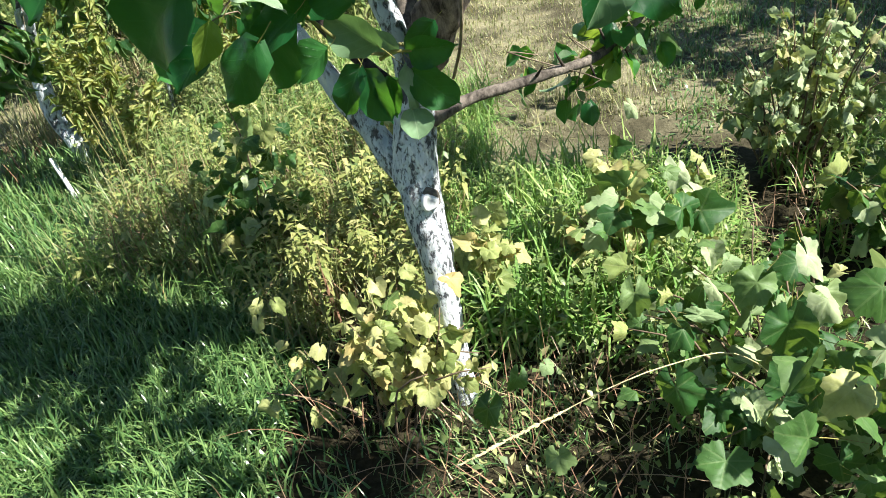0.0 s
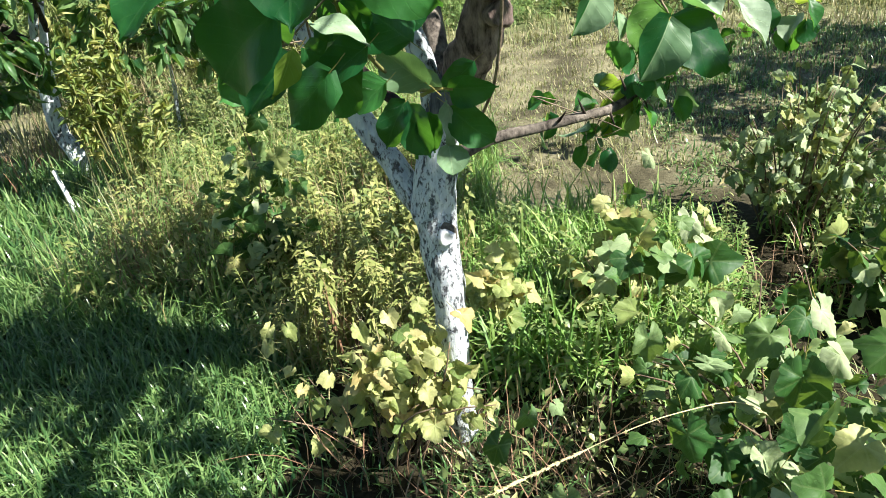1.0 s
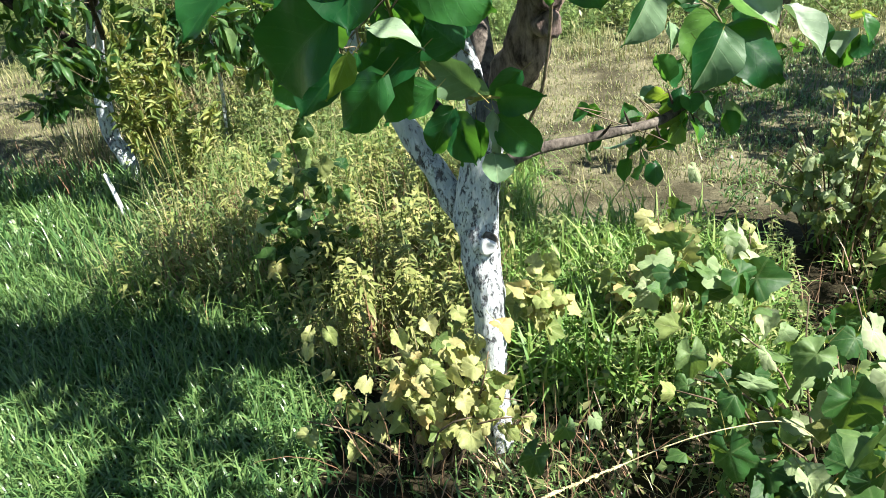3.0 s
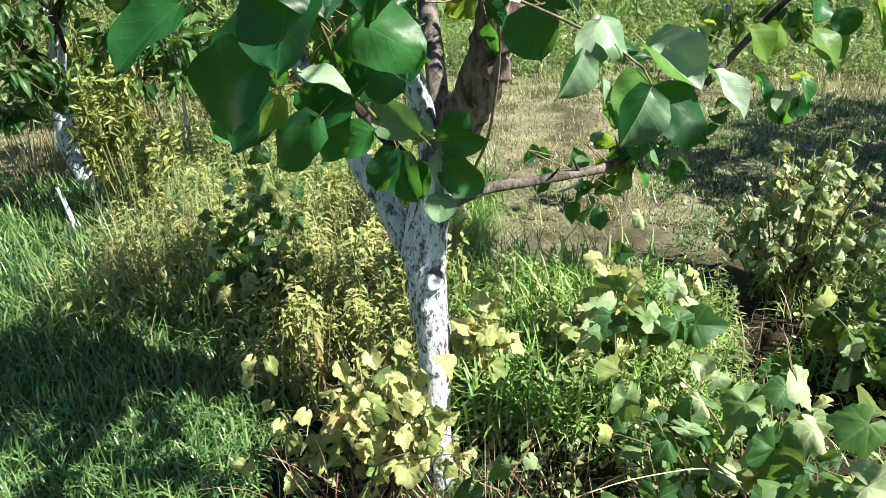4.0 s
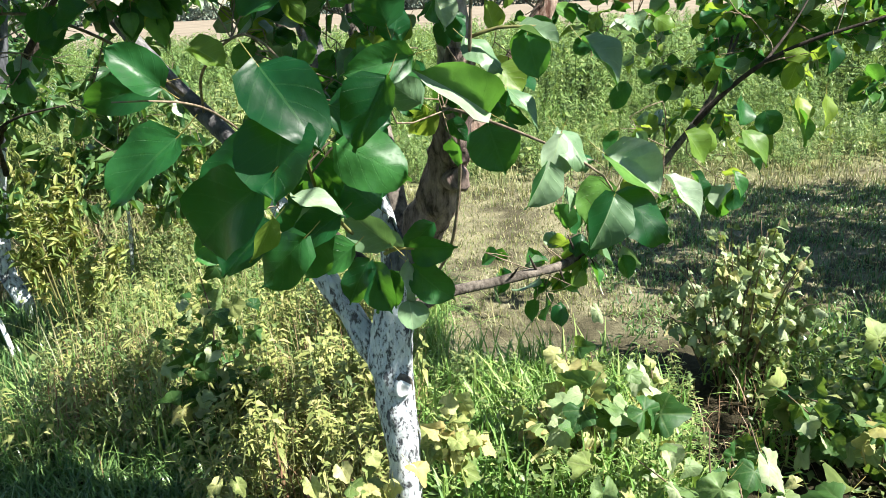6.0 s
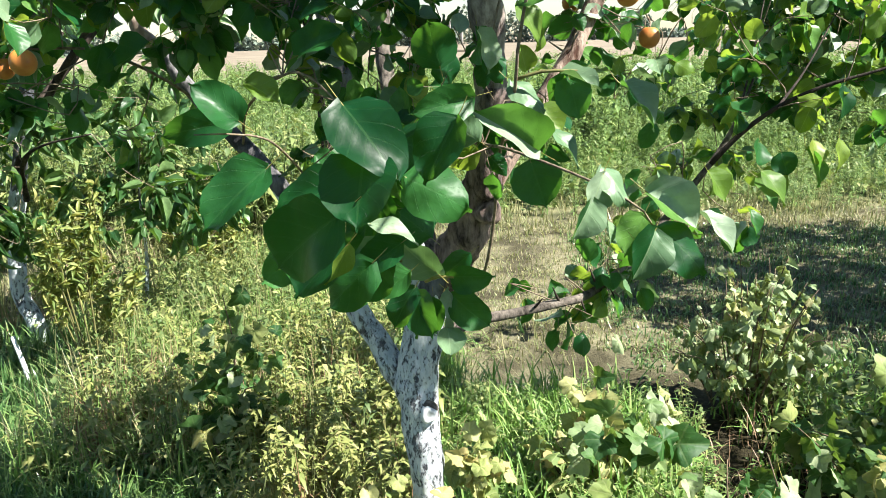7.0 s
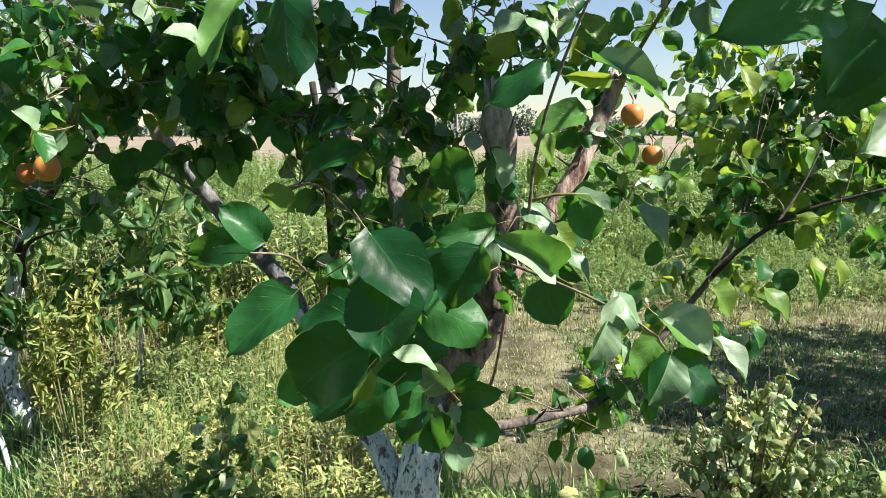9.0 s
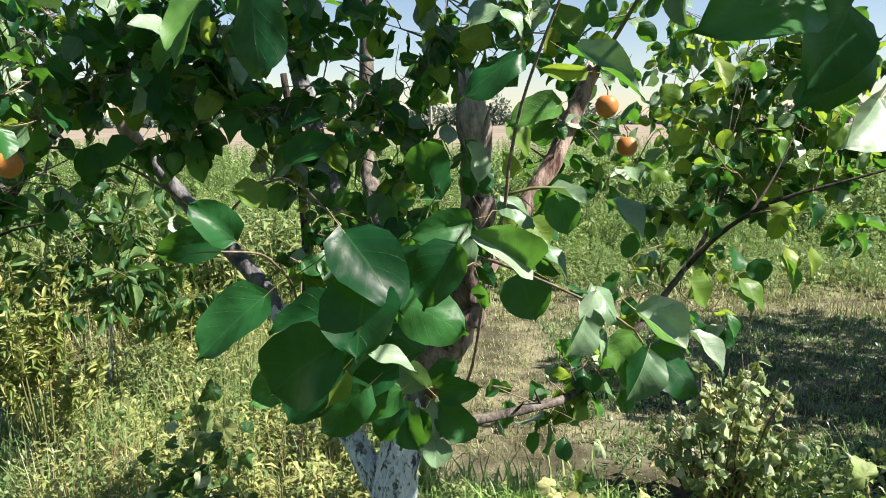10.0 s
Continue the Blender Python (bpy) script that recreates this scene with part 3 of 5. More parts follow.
RIGHT_TWIG = [(0.165, 1.49, 1.33, 0.0042), (0.15, 1.25, 1.36, 0.0033), (0.185, 1.12, 1.37, 0.0027), (0.27, 1.05, 1.345, 0.0024), (0.335, 1.0, 1.32, 0.0021), (0.385, 0.97, 1.29, 0.0018), (0.4, 0.96, 1.26, 0.0012)]
LEFT_TWIG = [(-0.3, 1.73, 1.06, 0.0033), (-0.22, 1.4, 1.25, 0.0028), (-0.2, 1.1, 1.38, 0.0022), (-0.2, 0.92, 1.43, 0.0017), (-0.26, 0.86, 1.44, 0.0011)]
HIGH_TWIG = [(-0.47, 1.77, 1.3, 0.0039), (-0.38, 1.55, 1.42, 0.0033), (-0.22, 1.35, 1.5, 0.0026), (-0.1, 1.25, 1.42, 0.0016)]
BARE_TWIG = [(-0.5, 1.78, 1.33, 0.005), (-0.58, 1.66, 1.46, 0.004), (-0.7, 1.54, 1.55, 0.0035), (-0.82, 1.46, 1.56, 0.0025)]
NEAR_TWIG = [(0.5, 1.8, 1.74, 0.006), (0.54, 1.3, 1.95, 0.004), (0.53, 0.8, 1.96, 0.003), (0.44, 0.5, 1.87, 0.0025), (0.3, 0.42, 1.8, 0.002)]

DARK_SPRAY = [
    (-0.124, 0.710, 1.416, -0.200, 0.670, 1.357, 0.069, -15, 'd'),
    (-0.042, 0.700, 1.359, -0.155, 0.730, 1.284, 0.098, -10, 'd'),
    (-0.052, 0.770, 1.297, -0.119, 0.750, 1.242, 0.073, -20, 'd'),
    (-0.017, 0.790, 1.272, -0.090, 0.780, 1.212, 0.068, -10, 'd'),
    (-0.009, 0.720, 1.425, -0.019, 0.660, 1.356, 0.098, -10, 'd'),
    (-0.034, 0.740, 1.485, 0.034, 0.670, 1.418, 0.085, 12, 'd'),
    (0.101, 0.770, 1.462, 0.055, 0.750, 1.386, 0.067, -15, 'd'),
    (0.031, 0.810, 1.383, 0.121, 0.800, 1.344, 0.079, 10, 'd'),
    (0.121, 0.870, 1.479, 0.042, 0.830, 1.462, 0.051, 20, 'd'),
    (-0.035, 0.720, 1.318, -0.056, 0.710, 1.263, 0.033, 50, 'b'),
    (-0.046, 0.790, 1.377, -0.142, 0.780, 1.356, 0.055, -30, 'd'),
    (-0.015, 0.860, 1.285, -0.055, 0.850, 1.188, 0.081, -20, 'd'),
]
DARK_REST = [
    (0.020, 0.830, 1.288, -0.045, 0.820, 1.247, 0.058, -20, 'd'),
    (-0.007, 0.720, 1.344, 0.051, 0.700, 1.337, 0.033, 45, 'p'),
    (0.022, 0.920, 1.216, -0.029, 0.910, 1.181, 0.056, -20, 'd'),
    (0.130, 0.900, 1.416, 0.089, 0.880, 1.444, 0.048, 30, 'p'),
    (0.217, 0.970, 1.392, 0.134, 0.920, 1.459, 0.066, -10, 'f'),
    (0.018, 0.860, 1.424, 0.096, 0.850, 1.402, 0.067, 0, 'd'),
    (-0.086, 0.800, 1.304, -0.134, 0.800, 1.240, 0.061, -10, 'd'),
    (0.057, 0.900, 1.408, 0.032, 0.900, 1.306, 0.074, 5, 'd'),
]
FRONT_SPRAY = [
    (0.009, 1.160, 1.100, 0.039, 1.120, 1.018, 0.073, -15, 'd'),
    (0.080, 1.200, 1.077, 0.150, 1.170, 1.013, 0.071, -15, 'd'),
    (0.080, 1.210, 1.111, 0.163, 1.190, 1.112, 0.059, -20, 'd'),
    (0.073, 1.190, 1.092, 0.097, 1.180, 1.008, 0.032, 50, 'p'),
    (0.070, 1.190, 1.012, 0.080, 1.160, 0.965, 0.063, 35, 'p'),
    (0.064, 1.200, 1.116, 0.008, 1.200, 1.159, 0.052, 40, 'p'),
    (0.053, 1.220, 1.057, 0.000, 1.200, 0.989, 0.044, -40, 'd'),
    (0.116, 1.300, 1.128, 0.052, 1.300, 1.067, 0.047, 20, 'd'),
]
FRONT_LEFT = [
    (0.055, 1.080, 1.164, -0.013, 1.050, 1.228, 0.069, 32, 'p'),
    (0.016, 1.100, 1.128, -0.034, 1.080, 1.059, 0.052, -20, 'd'),
    (0.046, 1.160, 1.085, 0.048, 1.140, 1.019, 0.049, -10, 'd'),
    (0.053, 0.980, 1.254, 0.016, 0.950, 1.300, 0.071, -10, 'd'),
]
RIGHT_SPRAY = [
    (0.226, 1.130, 1.344, 0.248, 1.090, 1.273, 0.091, -10, 'd'),
    (0.323, 0.980, 1.349, 0.301, 0.950, 1.276, 0.063, 38, 'p'),
    (0.304, 0.970, 1.312, 0.276, 0.940, 1.252, 0.052, 30, 'f'),
    (0.323, 1.000, 1.356, 0.371, 0.970, 1.312, 0.055, 42, 'p'),
    (0.393, 1.000, 1.276, 0.357, 0.970, 1.220, 0.059, -20, 'd'),
    (0.388, 0.910, 1.276, 0.359, 0.870, 1.211, 0.069, 15, 'f'),
    (0.388, 0.970, 1.321, 0.464, 0.930, 1.274, 0.071, 20, 'f'),
    (0.396, 0.930, 1.274, 0.475, 0.900, 1.221, 0.078, 25, 'd'),
    (0.476, 0.980, 1.282, 0.531, 0.950, 1.228, 0.044, 48, 'p'),
    (0.337, 1.000, 1.268, 0.345, 0.980, 1.237, 0.031, 45, 'p'),
    (0.370, 0.950, 1.247, 0.408, 0.950, 1.188, 0.044, -30, 'd'),
]
RIGHT_HIGH = [
    (0.293, 1.150, 1.483, 0.306, 1.120, 1.417, 0.063, -10, 'd'),
    (0.376, 1.120, 1.472, 0.438, 1.080, 1.421, 0.060, 35, 'f'),
    (0.280, 1.140, 1.494, 0.345, 1.120, 1.472, 0.035, 45, 'p'),
    (0.193, 1.160, 1.482, 0.256, 1.130, 1.447, 0.054, 40, 'p'),
    (0.249, 1.200, 1.432, 0.289, 1.180, 1.391, 0.060, 20, 'b'),
    (0.259, 1.120, 1.402, 0.312, 1.080, 1.356, 0.043, 42, 'p'),
    (0.260, 1.140, 1.371, 0.292, 1.120, 1.345, 0.030, -40, 'd'),
    (0.508, 1.400, 1.371, 0.474, 1.400, 1.322, 0.041, -20, 'd'),
    (0.660, 1.500, 1.248, 0.715, 1.500, 1.182, 0.065, 30, 'b'),
    (0.801, 1.550, 1.237, 0.852, 1.500, 1.182, 0.068, 30, 'b'),
]
UPPER_SPRAY = [
    (-0.202, 0.880, 1.455, -0.252, 0.850, 1.511, 0.058, -15, 'd'),
    (-0.224, 0.920, 1.454, -0.319, 0.880, 1.434, 0.054, 20, 'd'),
    (-0.313, 1.320, 1.484, -0.246, 1.300, 1.450, 0.059, 30, 'b'),
    (-0.136, 0.780, 1.775, -0.132, 0.720, 1.673, 0.074, -15, 'd'),
    (-0.202, 0.820, 1.779, -0.236, 0.760, 1.689, 0.056, -15, 'd'),
    (0.273, 0.950, 1.707, 0.359, 0.880, 1.669, 0.047, 15, 'f'),
    (0.302, 1.000, 1.685, 0.231, 0.980, 1.687, 0.025, 35, 'b'),
    (0.223, 1.120, 1.723, 0.118, 1.080, 1.666, 0.065, -15, 'd'),
    (0.286, 1.120, 1.639, 0.198, 1.100, 1.611, 0.059, -10, 'd'),
    (0.211, 1.220, 1.613, 0.257, 1.200, 1.552, 0.058, 30, 'b'),
    (0.141, 1.260, 1.569, 0.166, 1.240, 1.495, 0.047, 40, 'p'),
]
UPPER_REST = [
    (0.299, 1.300, 1.820, 0.360, 1.280, 1.765, 0.053, 30, 'b'),
    (0.319, 1.350, 1.784, 0.301, 1.330, 1.728, 0.051, 30, 'b'),
    (-0.203, 1.300, 1.533, -0.111, 1.280, 1.582, 0.066, 20, 'd'),
    (-0.135, 1.300, 1.587, -0.101, 1.280, 1.512, 0.044, -20, 'b'),
    (0.138, 1.100, 1.764, 0.184, 1.100, 1.800, 0.055, 35, 'p'),
    (0.189, 1.150, 1.798, 0.233, 1.120, 1.757, 0.047, 40, 'p'),
    (0.396, 1.300, 1.788, 0.373, 1.300, 1.840, 0.043, 30, 'd'),
    (0.640, 1.700, 1.662, 0.680, 1.680, 1.695, 0.069, 30, 'b'),
    (0.785, 1.750, 1.761, 0.811, 1.700, 1.689, 0.056, 30, 'b'),
    (-0.637, 1.500, 1.522, -0.676, 1.450, 1.537, 0.088, 20, 'd'),
    (-0.531, 1.400, 1.563, -0.619, 1.400, 1.516, 0.072, -20, 'd'),
    (-0.182, 1.450, 1.561, -0.263, 1.420, 1.514, 0.061, -10, 'f'),
]
NEAR_LEAVES = [
    (0.342, 0.42, 1.7, 0.249, 0.38, 1.679, 0.061, 5),
    (0.402, 0.48, 1.702, 0.366, 0.45, 1.642, 0.062, 0),
    (0.445, 0.5, 1.631, 0.401, 0.46, 1.591, 0.049, 32),
    (0.432, 0.49, 1.675, 0.372, 0.46, 1.628, 0.046, 10),
]
RIM_LEAVES = [
    (0.981, 1.7, 1.283, 0.982, 1.66, 1.23, 0.064, 35),
    (1.045, 1.7, 1.285, 1.048, 1.66, 1.215, 0.055, 30),
    (0.968, 1.7, 1.261, 1.011, 1.68, 1.173, 0.039, 50),
    (0.867, 1.75, 1.275, 0.856, 1.7, 1.225, 0.07, 40),
    (0.914, 1.72, 1.25, 0.93, 1.7, 1.195, 0.064, -20),
    (0.873, 1.75, 1.184, 0.934, 1.7, 1.15, 0.081, 10),
    (0.882, 1.75, 1.153, 0.924, 1.72, 1.103, 0.039, 45),
    (0.809, 1.8, 1.204, 0.775, 1.76, 1.136, 0.081, 30),
    (0.77, 1.8, 1.086, 0.804, 1.76, 1.026, 0.043, 45),
    (0.877, 1.8, 1.086, 0.898, 1.76, 1.026, 0.04, 40),
    (1.093, 1.8, 1.408, 1.088, 1.75, 1.333, 0.068, 30),
]
CROWN_MID = [
    (-0.18, 1.51, 1.80, 0.10, 12),
    (-0.13, 1.47, 1.69, 0.10, 12),
    (-0.25, 1.48, 1.64, 0.11, 14),
    (-0.23, 1.5, 1.47, 0.12, 12),
    (-0.08, 1.55, 1.47, 0.12, 14),
    (0.02, 1.43, 1.50, 0.10, 12),
    (-0.06, 1.35, 1.41, 0.1, 10),
    (-0.18, 1.4, 1.4, 0.12, 12),
    (0.05, 1.53, 1.73, 0.08, 10),
    (0.10, 1.51, 1.80, 0.10, 12),
    (0.18, 1.4, 1.8, 0.1, 10),
    (0.26, 1.5, 1.8, 0.1, 8),
    (0.01, 1.53, 1.81, 0.10, 10),
    (-0.03, 1.46, 1.60, 0.07, 6),
    (0.16, 1.35, 1.52, 0.06, 5),
    (0.09, 1.2, 1.45, 0.08, 8),
    (-0.21, 1.3, 1.35, 0.07, 6),
]
CROWN_HIGH = [
    (1.05, 2.42, 1.87, 0.16, 12),
    (1.27, 2.42, 1.88, 0.17, 14),
    (1.42, 2.37, 1.79, 0.16, 12),
    (0.89, 2.32, 1.91, 0.12, 8),
]
CROWN_RIGHT = CROWN_HIGH + [
    (1.04, 2.59, 1.75, 0.15, 14),
    (1.14, 2.54, 1.61, 0.15, 14),
    (1.25, 2.54, 1.74, 0.15, 14),
    (1.30, 2.49, 1.55, 0.15, 14),
    (1.42, 2.49, 1.64, 0.15, 14),
    (1.33, 2.44, 1.39, 0.13, 10),
    (1.47, 2.44, 1.43, 0.14, 12),
    (1.11, 2.59, 1.42, 0.14, 12),
    (1.04, 2.64, 1.27, 0.12, 10),
    (0.90, 2.64, 1.31, 0.09, 6),
    (0.57, 1.85, 1.51, 0.06, 5),
    (1.20, 2.54, 1.34, 0.12, 8),
    (1.54, 2.44, 1.26, 0.14, 10),
    (0.43, 1.8, 1.57, 0.05, 4),
    (1.06, 2.59, 1.12, 0.11, 8),
    (0.5, 1.85, 1.7, 0.07, 6),
    (0.34, 1.6, 1.85, 0.1, 10),
    (0.52, 1.7, 1.84, 0.08, 7),
]
CROWN_FRUIT = [
    (0.49, 1.85, 1.72, 0.05, 6),
    (0.49, 1.84, 1.58, 0.05, 6),
    (0.59, 1.9, 1.61, 0.05, 5),
    (0.63, 1.86, 1.49, 0.05, 5),
    (0.56, 1.86, 1.46, 0.05, 5),
    (0.42, 1.8, 1.53, 0.04, 4),
    (-0.87, 1.55, 1.46, 0.06, 7),
    (-0.95, 1.6, 1.57, 0.07, 7),
    (-0.27, 1.7, 1.58, 0.05, 6),
]
CROWN_LOW = [
    (0.49, 1.8, 0.89, 0.06, 6),
    (0.58, 1.83, 0.92, 0.06, 6),
    (0.3, 1.75, 0.89, 0.04, 3),
    (0.73, 1.92, 1.18, 0.07, 7),
    (0.87, 1.9, 1.05, 0.07, 6),
    (0.67, 1.88, 1.12, 0.06, 5),
]
CROWN_LEFT = [
    (-0.34, 1.45, 1.69, 0.14, 16),
    (-0.45, 1.5, 1.6, 0.12, 14),
    (-0.57, 1.6, 1.78, 0.15, 18),
    (-0.71, 1.6, 1.73, 0.15, 18),
    (-0.83, 1.55, 1.63, 0.14, 16),
    (-0.94, 1.65, 1.76, 0.15, 16),
    (-0.74, 1.5, 1.48, 0.08, 5),
    (-0.74, 1.65, 1.36, 0.06, 3),
    (-0.91, 1.5, 1.46, 0.07, 5),
    (-0.41, 1.35, 1.79, 0.12, 14),
    (-0.27, 1.45, 1.76, 0.1, 10),
    (-0.81, 1.65, 1.86, 0.16, 16),
    (-0.6, 1.55, 1.87, 0.15, 16),
]
CURRANT_FRONT = [
    (0.608, 1.62, 0.639, 0.612, 1.58, 0.534, 0.092, 25),
    (0.638, 1.62, 0.563, 0.682, 1.58, 0.467, 0.082, 30),
    (0.498, 1.66, 0.784, 0.536, 1.64, 0.737, 0.055, 30),
    (0.744, 1.17, 0.674, 0.778, 1.12, 0.595, 0.092, 35),
    (0.764, 1.12, 0.598, 0.822, 1.07, 0.553, 0.105, 30),
    (0.708, 1.08, 0.599, 0.689, 1.02, 0.491, 0.142, -15),
    (0.709, 1.22, 0.577, 0.632, 1.18, 0.511, 0.124, -30),
    (0.457, 1.27, 0.546, 0.452, 1.22, 0.449, 0.097, -10),
    (0.622, 1.35, 0.467, 0.677, 1.32, 0.42, 0.055, 40),
    (0.571, 1.3, 0.416, 0.665, 1.28, 0.408, 0.055, 35),
    (0.846, 1.03, 0.685, 0.77, 0.98, 0.651, 0.136, -25),
    (0.652, 1.5, 0.464, 0.691, 1.46, 0.397, 0.092, 30),
]
CURRANT_LOW = [
    (0.674, 1.0, 0.352, 0.732, 0.93, 0.298, 0.11, 30),
    (0.795, 0.98, 0.491, 0.816, 0.93, 0.423, 0.112, 35),
    (0.499, 1.08, 0.458, 0.52, 1.02, 0.347, 0.133, -20),
    (0.589, 0.98, 0.347, 0.551, 0.9, 0.299, 0.16, -20),
    (0.768, 0.95, 0.367, 0.779, 0.9, 0.288, 0.134, -15),
    (0.634, 1.05, 0.407, 0.675, 1.0, 0.365, 0.096, 25),
    (0.136, 1.12, 0.38, 0.101, 1.08, 0.287, 0.087, -15),
    (0.198, 1.2, 0.381, 0.172, 1.16, 0.319, 0.072, 20),
    (0.248, 1.22, 0.375, 0.276, 1.2, 0.349, 0.059, 35),
    (0.264, 1.02, 0.325, 0.274, 0.98, 0.27, 0.109, -25),
    (0.773, 1.12, 0.477, 0.72, 1.06, 0.405, 0.123, -10),
    (0.684, 1.4, 0.496, 0.67, 1.36, 0.463, 0.082, 30),
]
YELLOW_LEAVES = [
    (-0.426, 1.38, 0.493, -0.455, 1.35, 0.455, 0.058, 20),
    (-0.394, 1.38, 0.494, -0.359, 1.35, 0.458, 0.063, 30),
    (-0.44, 1.37, 0.457, -0.444, 1.33, 0.416, 0.058, 10),
    (-0.372, 1.36, 0.317, -0.388, 1.33, 0.288, 0.063, 20),
    (-0.39, 1.36, 0.371, -0.413, 1.34, 0.342, 0.057, 20),
    (-0.156, 1.46, 0.467, -0.132, 1.42, 0.442, 0.089, 20),
    (-0.085, 1.5, 0.476, -0.058, 1.47, 0.445, 0.082, 25),
    (-0.029, 1.48, 0.403, -0.018, 1.45, 0.352, 0.059, 40),
    (-0.177, 1.42, 0.356, -0.098, 1.38, 0.347, 0.082, 20),
    (-0.105, 1.44, 0.378, -0.051, 1.4, 0.337, 0.076, 25),
    (-0.073, 1.42, 0.277, -0.059, 1.38, 0.257, 0.09, 20),
    (-0.23, 1.44, 0.445, -0.208, 1.4, 0.406, 0.081, 15),
]
LEFT_LOW = [
    (-1.45, 3.6, 1.05, 0.14, 12),
    (-1.62, 3.65, 1.14, 0.13, 12),
    (-1.35, 3.6, 0.86, 0.12, 10),
    (-1.7, 3.7, 1.26, 0.13, 12),
    (-1.5, 3.6, 0.74, 0.1, 9),
    (-2.02, 3.0, 1.1, 0.14, 18),
    (-1.78, 3.15, 1.2, 0.13, 16),
    (-2.06, 3.0, 0.8, 0.13, 18),
    (-1.18, 2.8, 1.0, 0.09, 10),
]
LEFT_DENSE = [
    (-2.14, 3.2, 1.03, 0.14, 24),
    (-2.02, 3.4, 1.14, 0.13, 22),
    (-2.12, 3.15, 0.84, 0.14, 24),
    (-2.03, 3.2, 0.72, 0.12, 22),
    (-2.22, 3.1, 0.64, 0.13, 22),
]
CROWN_BOUGH = [
    (0.39, 1.8, 0.85, 0.05, 4),
    (0.46, 1.82, 0.82, 0.05, 4),
    (0.5, 1.83, 0.88, 0.06, 5),
    (0.94, 1.93, 1.46, 0.08, 9),
    (0.87, 1.95, 1.37, 0.06, 5),
    (1.0, 1.97, 1.58, 0.08, 8),
    (0.92, 1.97, 1.7, 0.08, 7),
]


TOP_LEFT = [(-0.3, 1.44, 1.95, 0.16, 20), (-0.6, 1.43, 1.9, 0.18, 22), (-0.85, 1.35, 1.75, 0.16, 18), (-0.45, 1.35, 1.75, 0.13, 16), (-0.7, 1.36, 1.62, 0.13, 14), (-0.9, 1.42, 2.0, 0.2, 24), (-0.5, 1.4, 2.2, 0.25, 30), (-0.2, 1.41, 2.3, 0.25, 30), (-0.7, 1.36, 2.5, 0.25, 28), (-1.1, 1.38, 1.9, 0.2, 20)]
# unseen sprays added above and beside the view to shade lawn, trunk, leaves
SHADE_TOP = [(0.57, 0.41, 1.87, 0.05, 8), (0.42, 0.36, 1.84, 0.04, 6), (0.47, 0.37, 1.88, 0.05, 8), (0.55, 1.35, 2.14, 0.18, 22), (0.2, 1.42, 2.12, 0.17, 22), (0.0, 1.42, 2.17, 0.16, 24), (-0.22, 1.48, 2.14, 0.16, 24), (0.64, 1.38, 2.02, 0.13, 18), (0.8, 0.98, 1.93, 0.05, 6), (0.5, 1.62, 2.55, 0.2, 26), (0.72, 1.66, 2.6, 0.2, 26), (0.95, 1.62, 2.62, 0.2, 26)]
SHADE_RIGHT = [(0.96, 1.3, 1.97, 0.09, 14), (1.47, 0.8, 2.2, 0.08, 26), (1.62, 0.78, 2.2, 0.09, 26), (1.58, 0.68, 2.2, 0.1, 20)]
TOP_RIGHT = [(0.35, 1.28, 2.1, 0.2, 22), (0.1, 1.28, 2.1, 0.16, 20), (0.75, 1.28, 2.1, 0.16, 8), (0.5, 1.2, 2.15, 0.2, 22), (0.15, 1.2, 2.3, 0.2, 22), (0.2, 1.28, 2.3, 0.22, 24), (0.6, 1.28, 2.2, 0.2, 12), (0.3, 1.28, 2.7, 0.25, 28)]


CROWN_FILL = [(-0.65, 1.50, 1.76, 0.10, 9), (-0.52, 1.50, 1.71, 0.10, 10), (-0.41, 1.45, 1.73, 0.10, 14), (-0.44, 1.50, 1.61, 0.08, 10), (-0.30, 1.50, 1.68, 0.08, 7), (-0.38, 1.45, 1.82, 0.10, 9), (0.01, 1.70, 1.69, 0.06, 4), (0.12, 1.60, 1.83, 0.08, 7), (-0.24, 1.50, 1.50, 0.07, 6), (-0.75, 1.50, 1.68, 0.10, 8)]
CROWN_EAST = [(1.17, 3.22, 1.91, 0.16, 18), (1.42, 3.29, 1.82, 0.17, 20), (1.24, 2.40, 1.79, 0.13, 16), (1.35, 2.30, 1.71, 0.14, 16), (1.24, 3.22, 1.62, 0.13, 15), (1.12, 2.40, 1.57, 0.13, 16), (1.31, 2.40, 1.60, 0.13, 16), (1.47, 2.40, 1.53, 0.13, 14), (1.43, 3.22, 1.36, 0.13, 12), (1.27, 2.40, 1.39, 0.11, 12), (1.38, 2.30, 1.38, 0.10, 10), (1.08, 3.22, 1.36, 0.1, 7)]


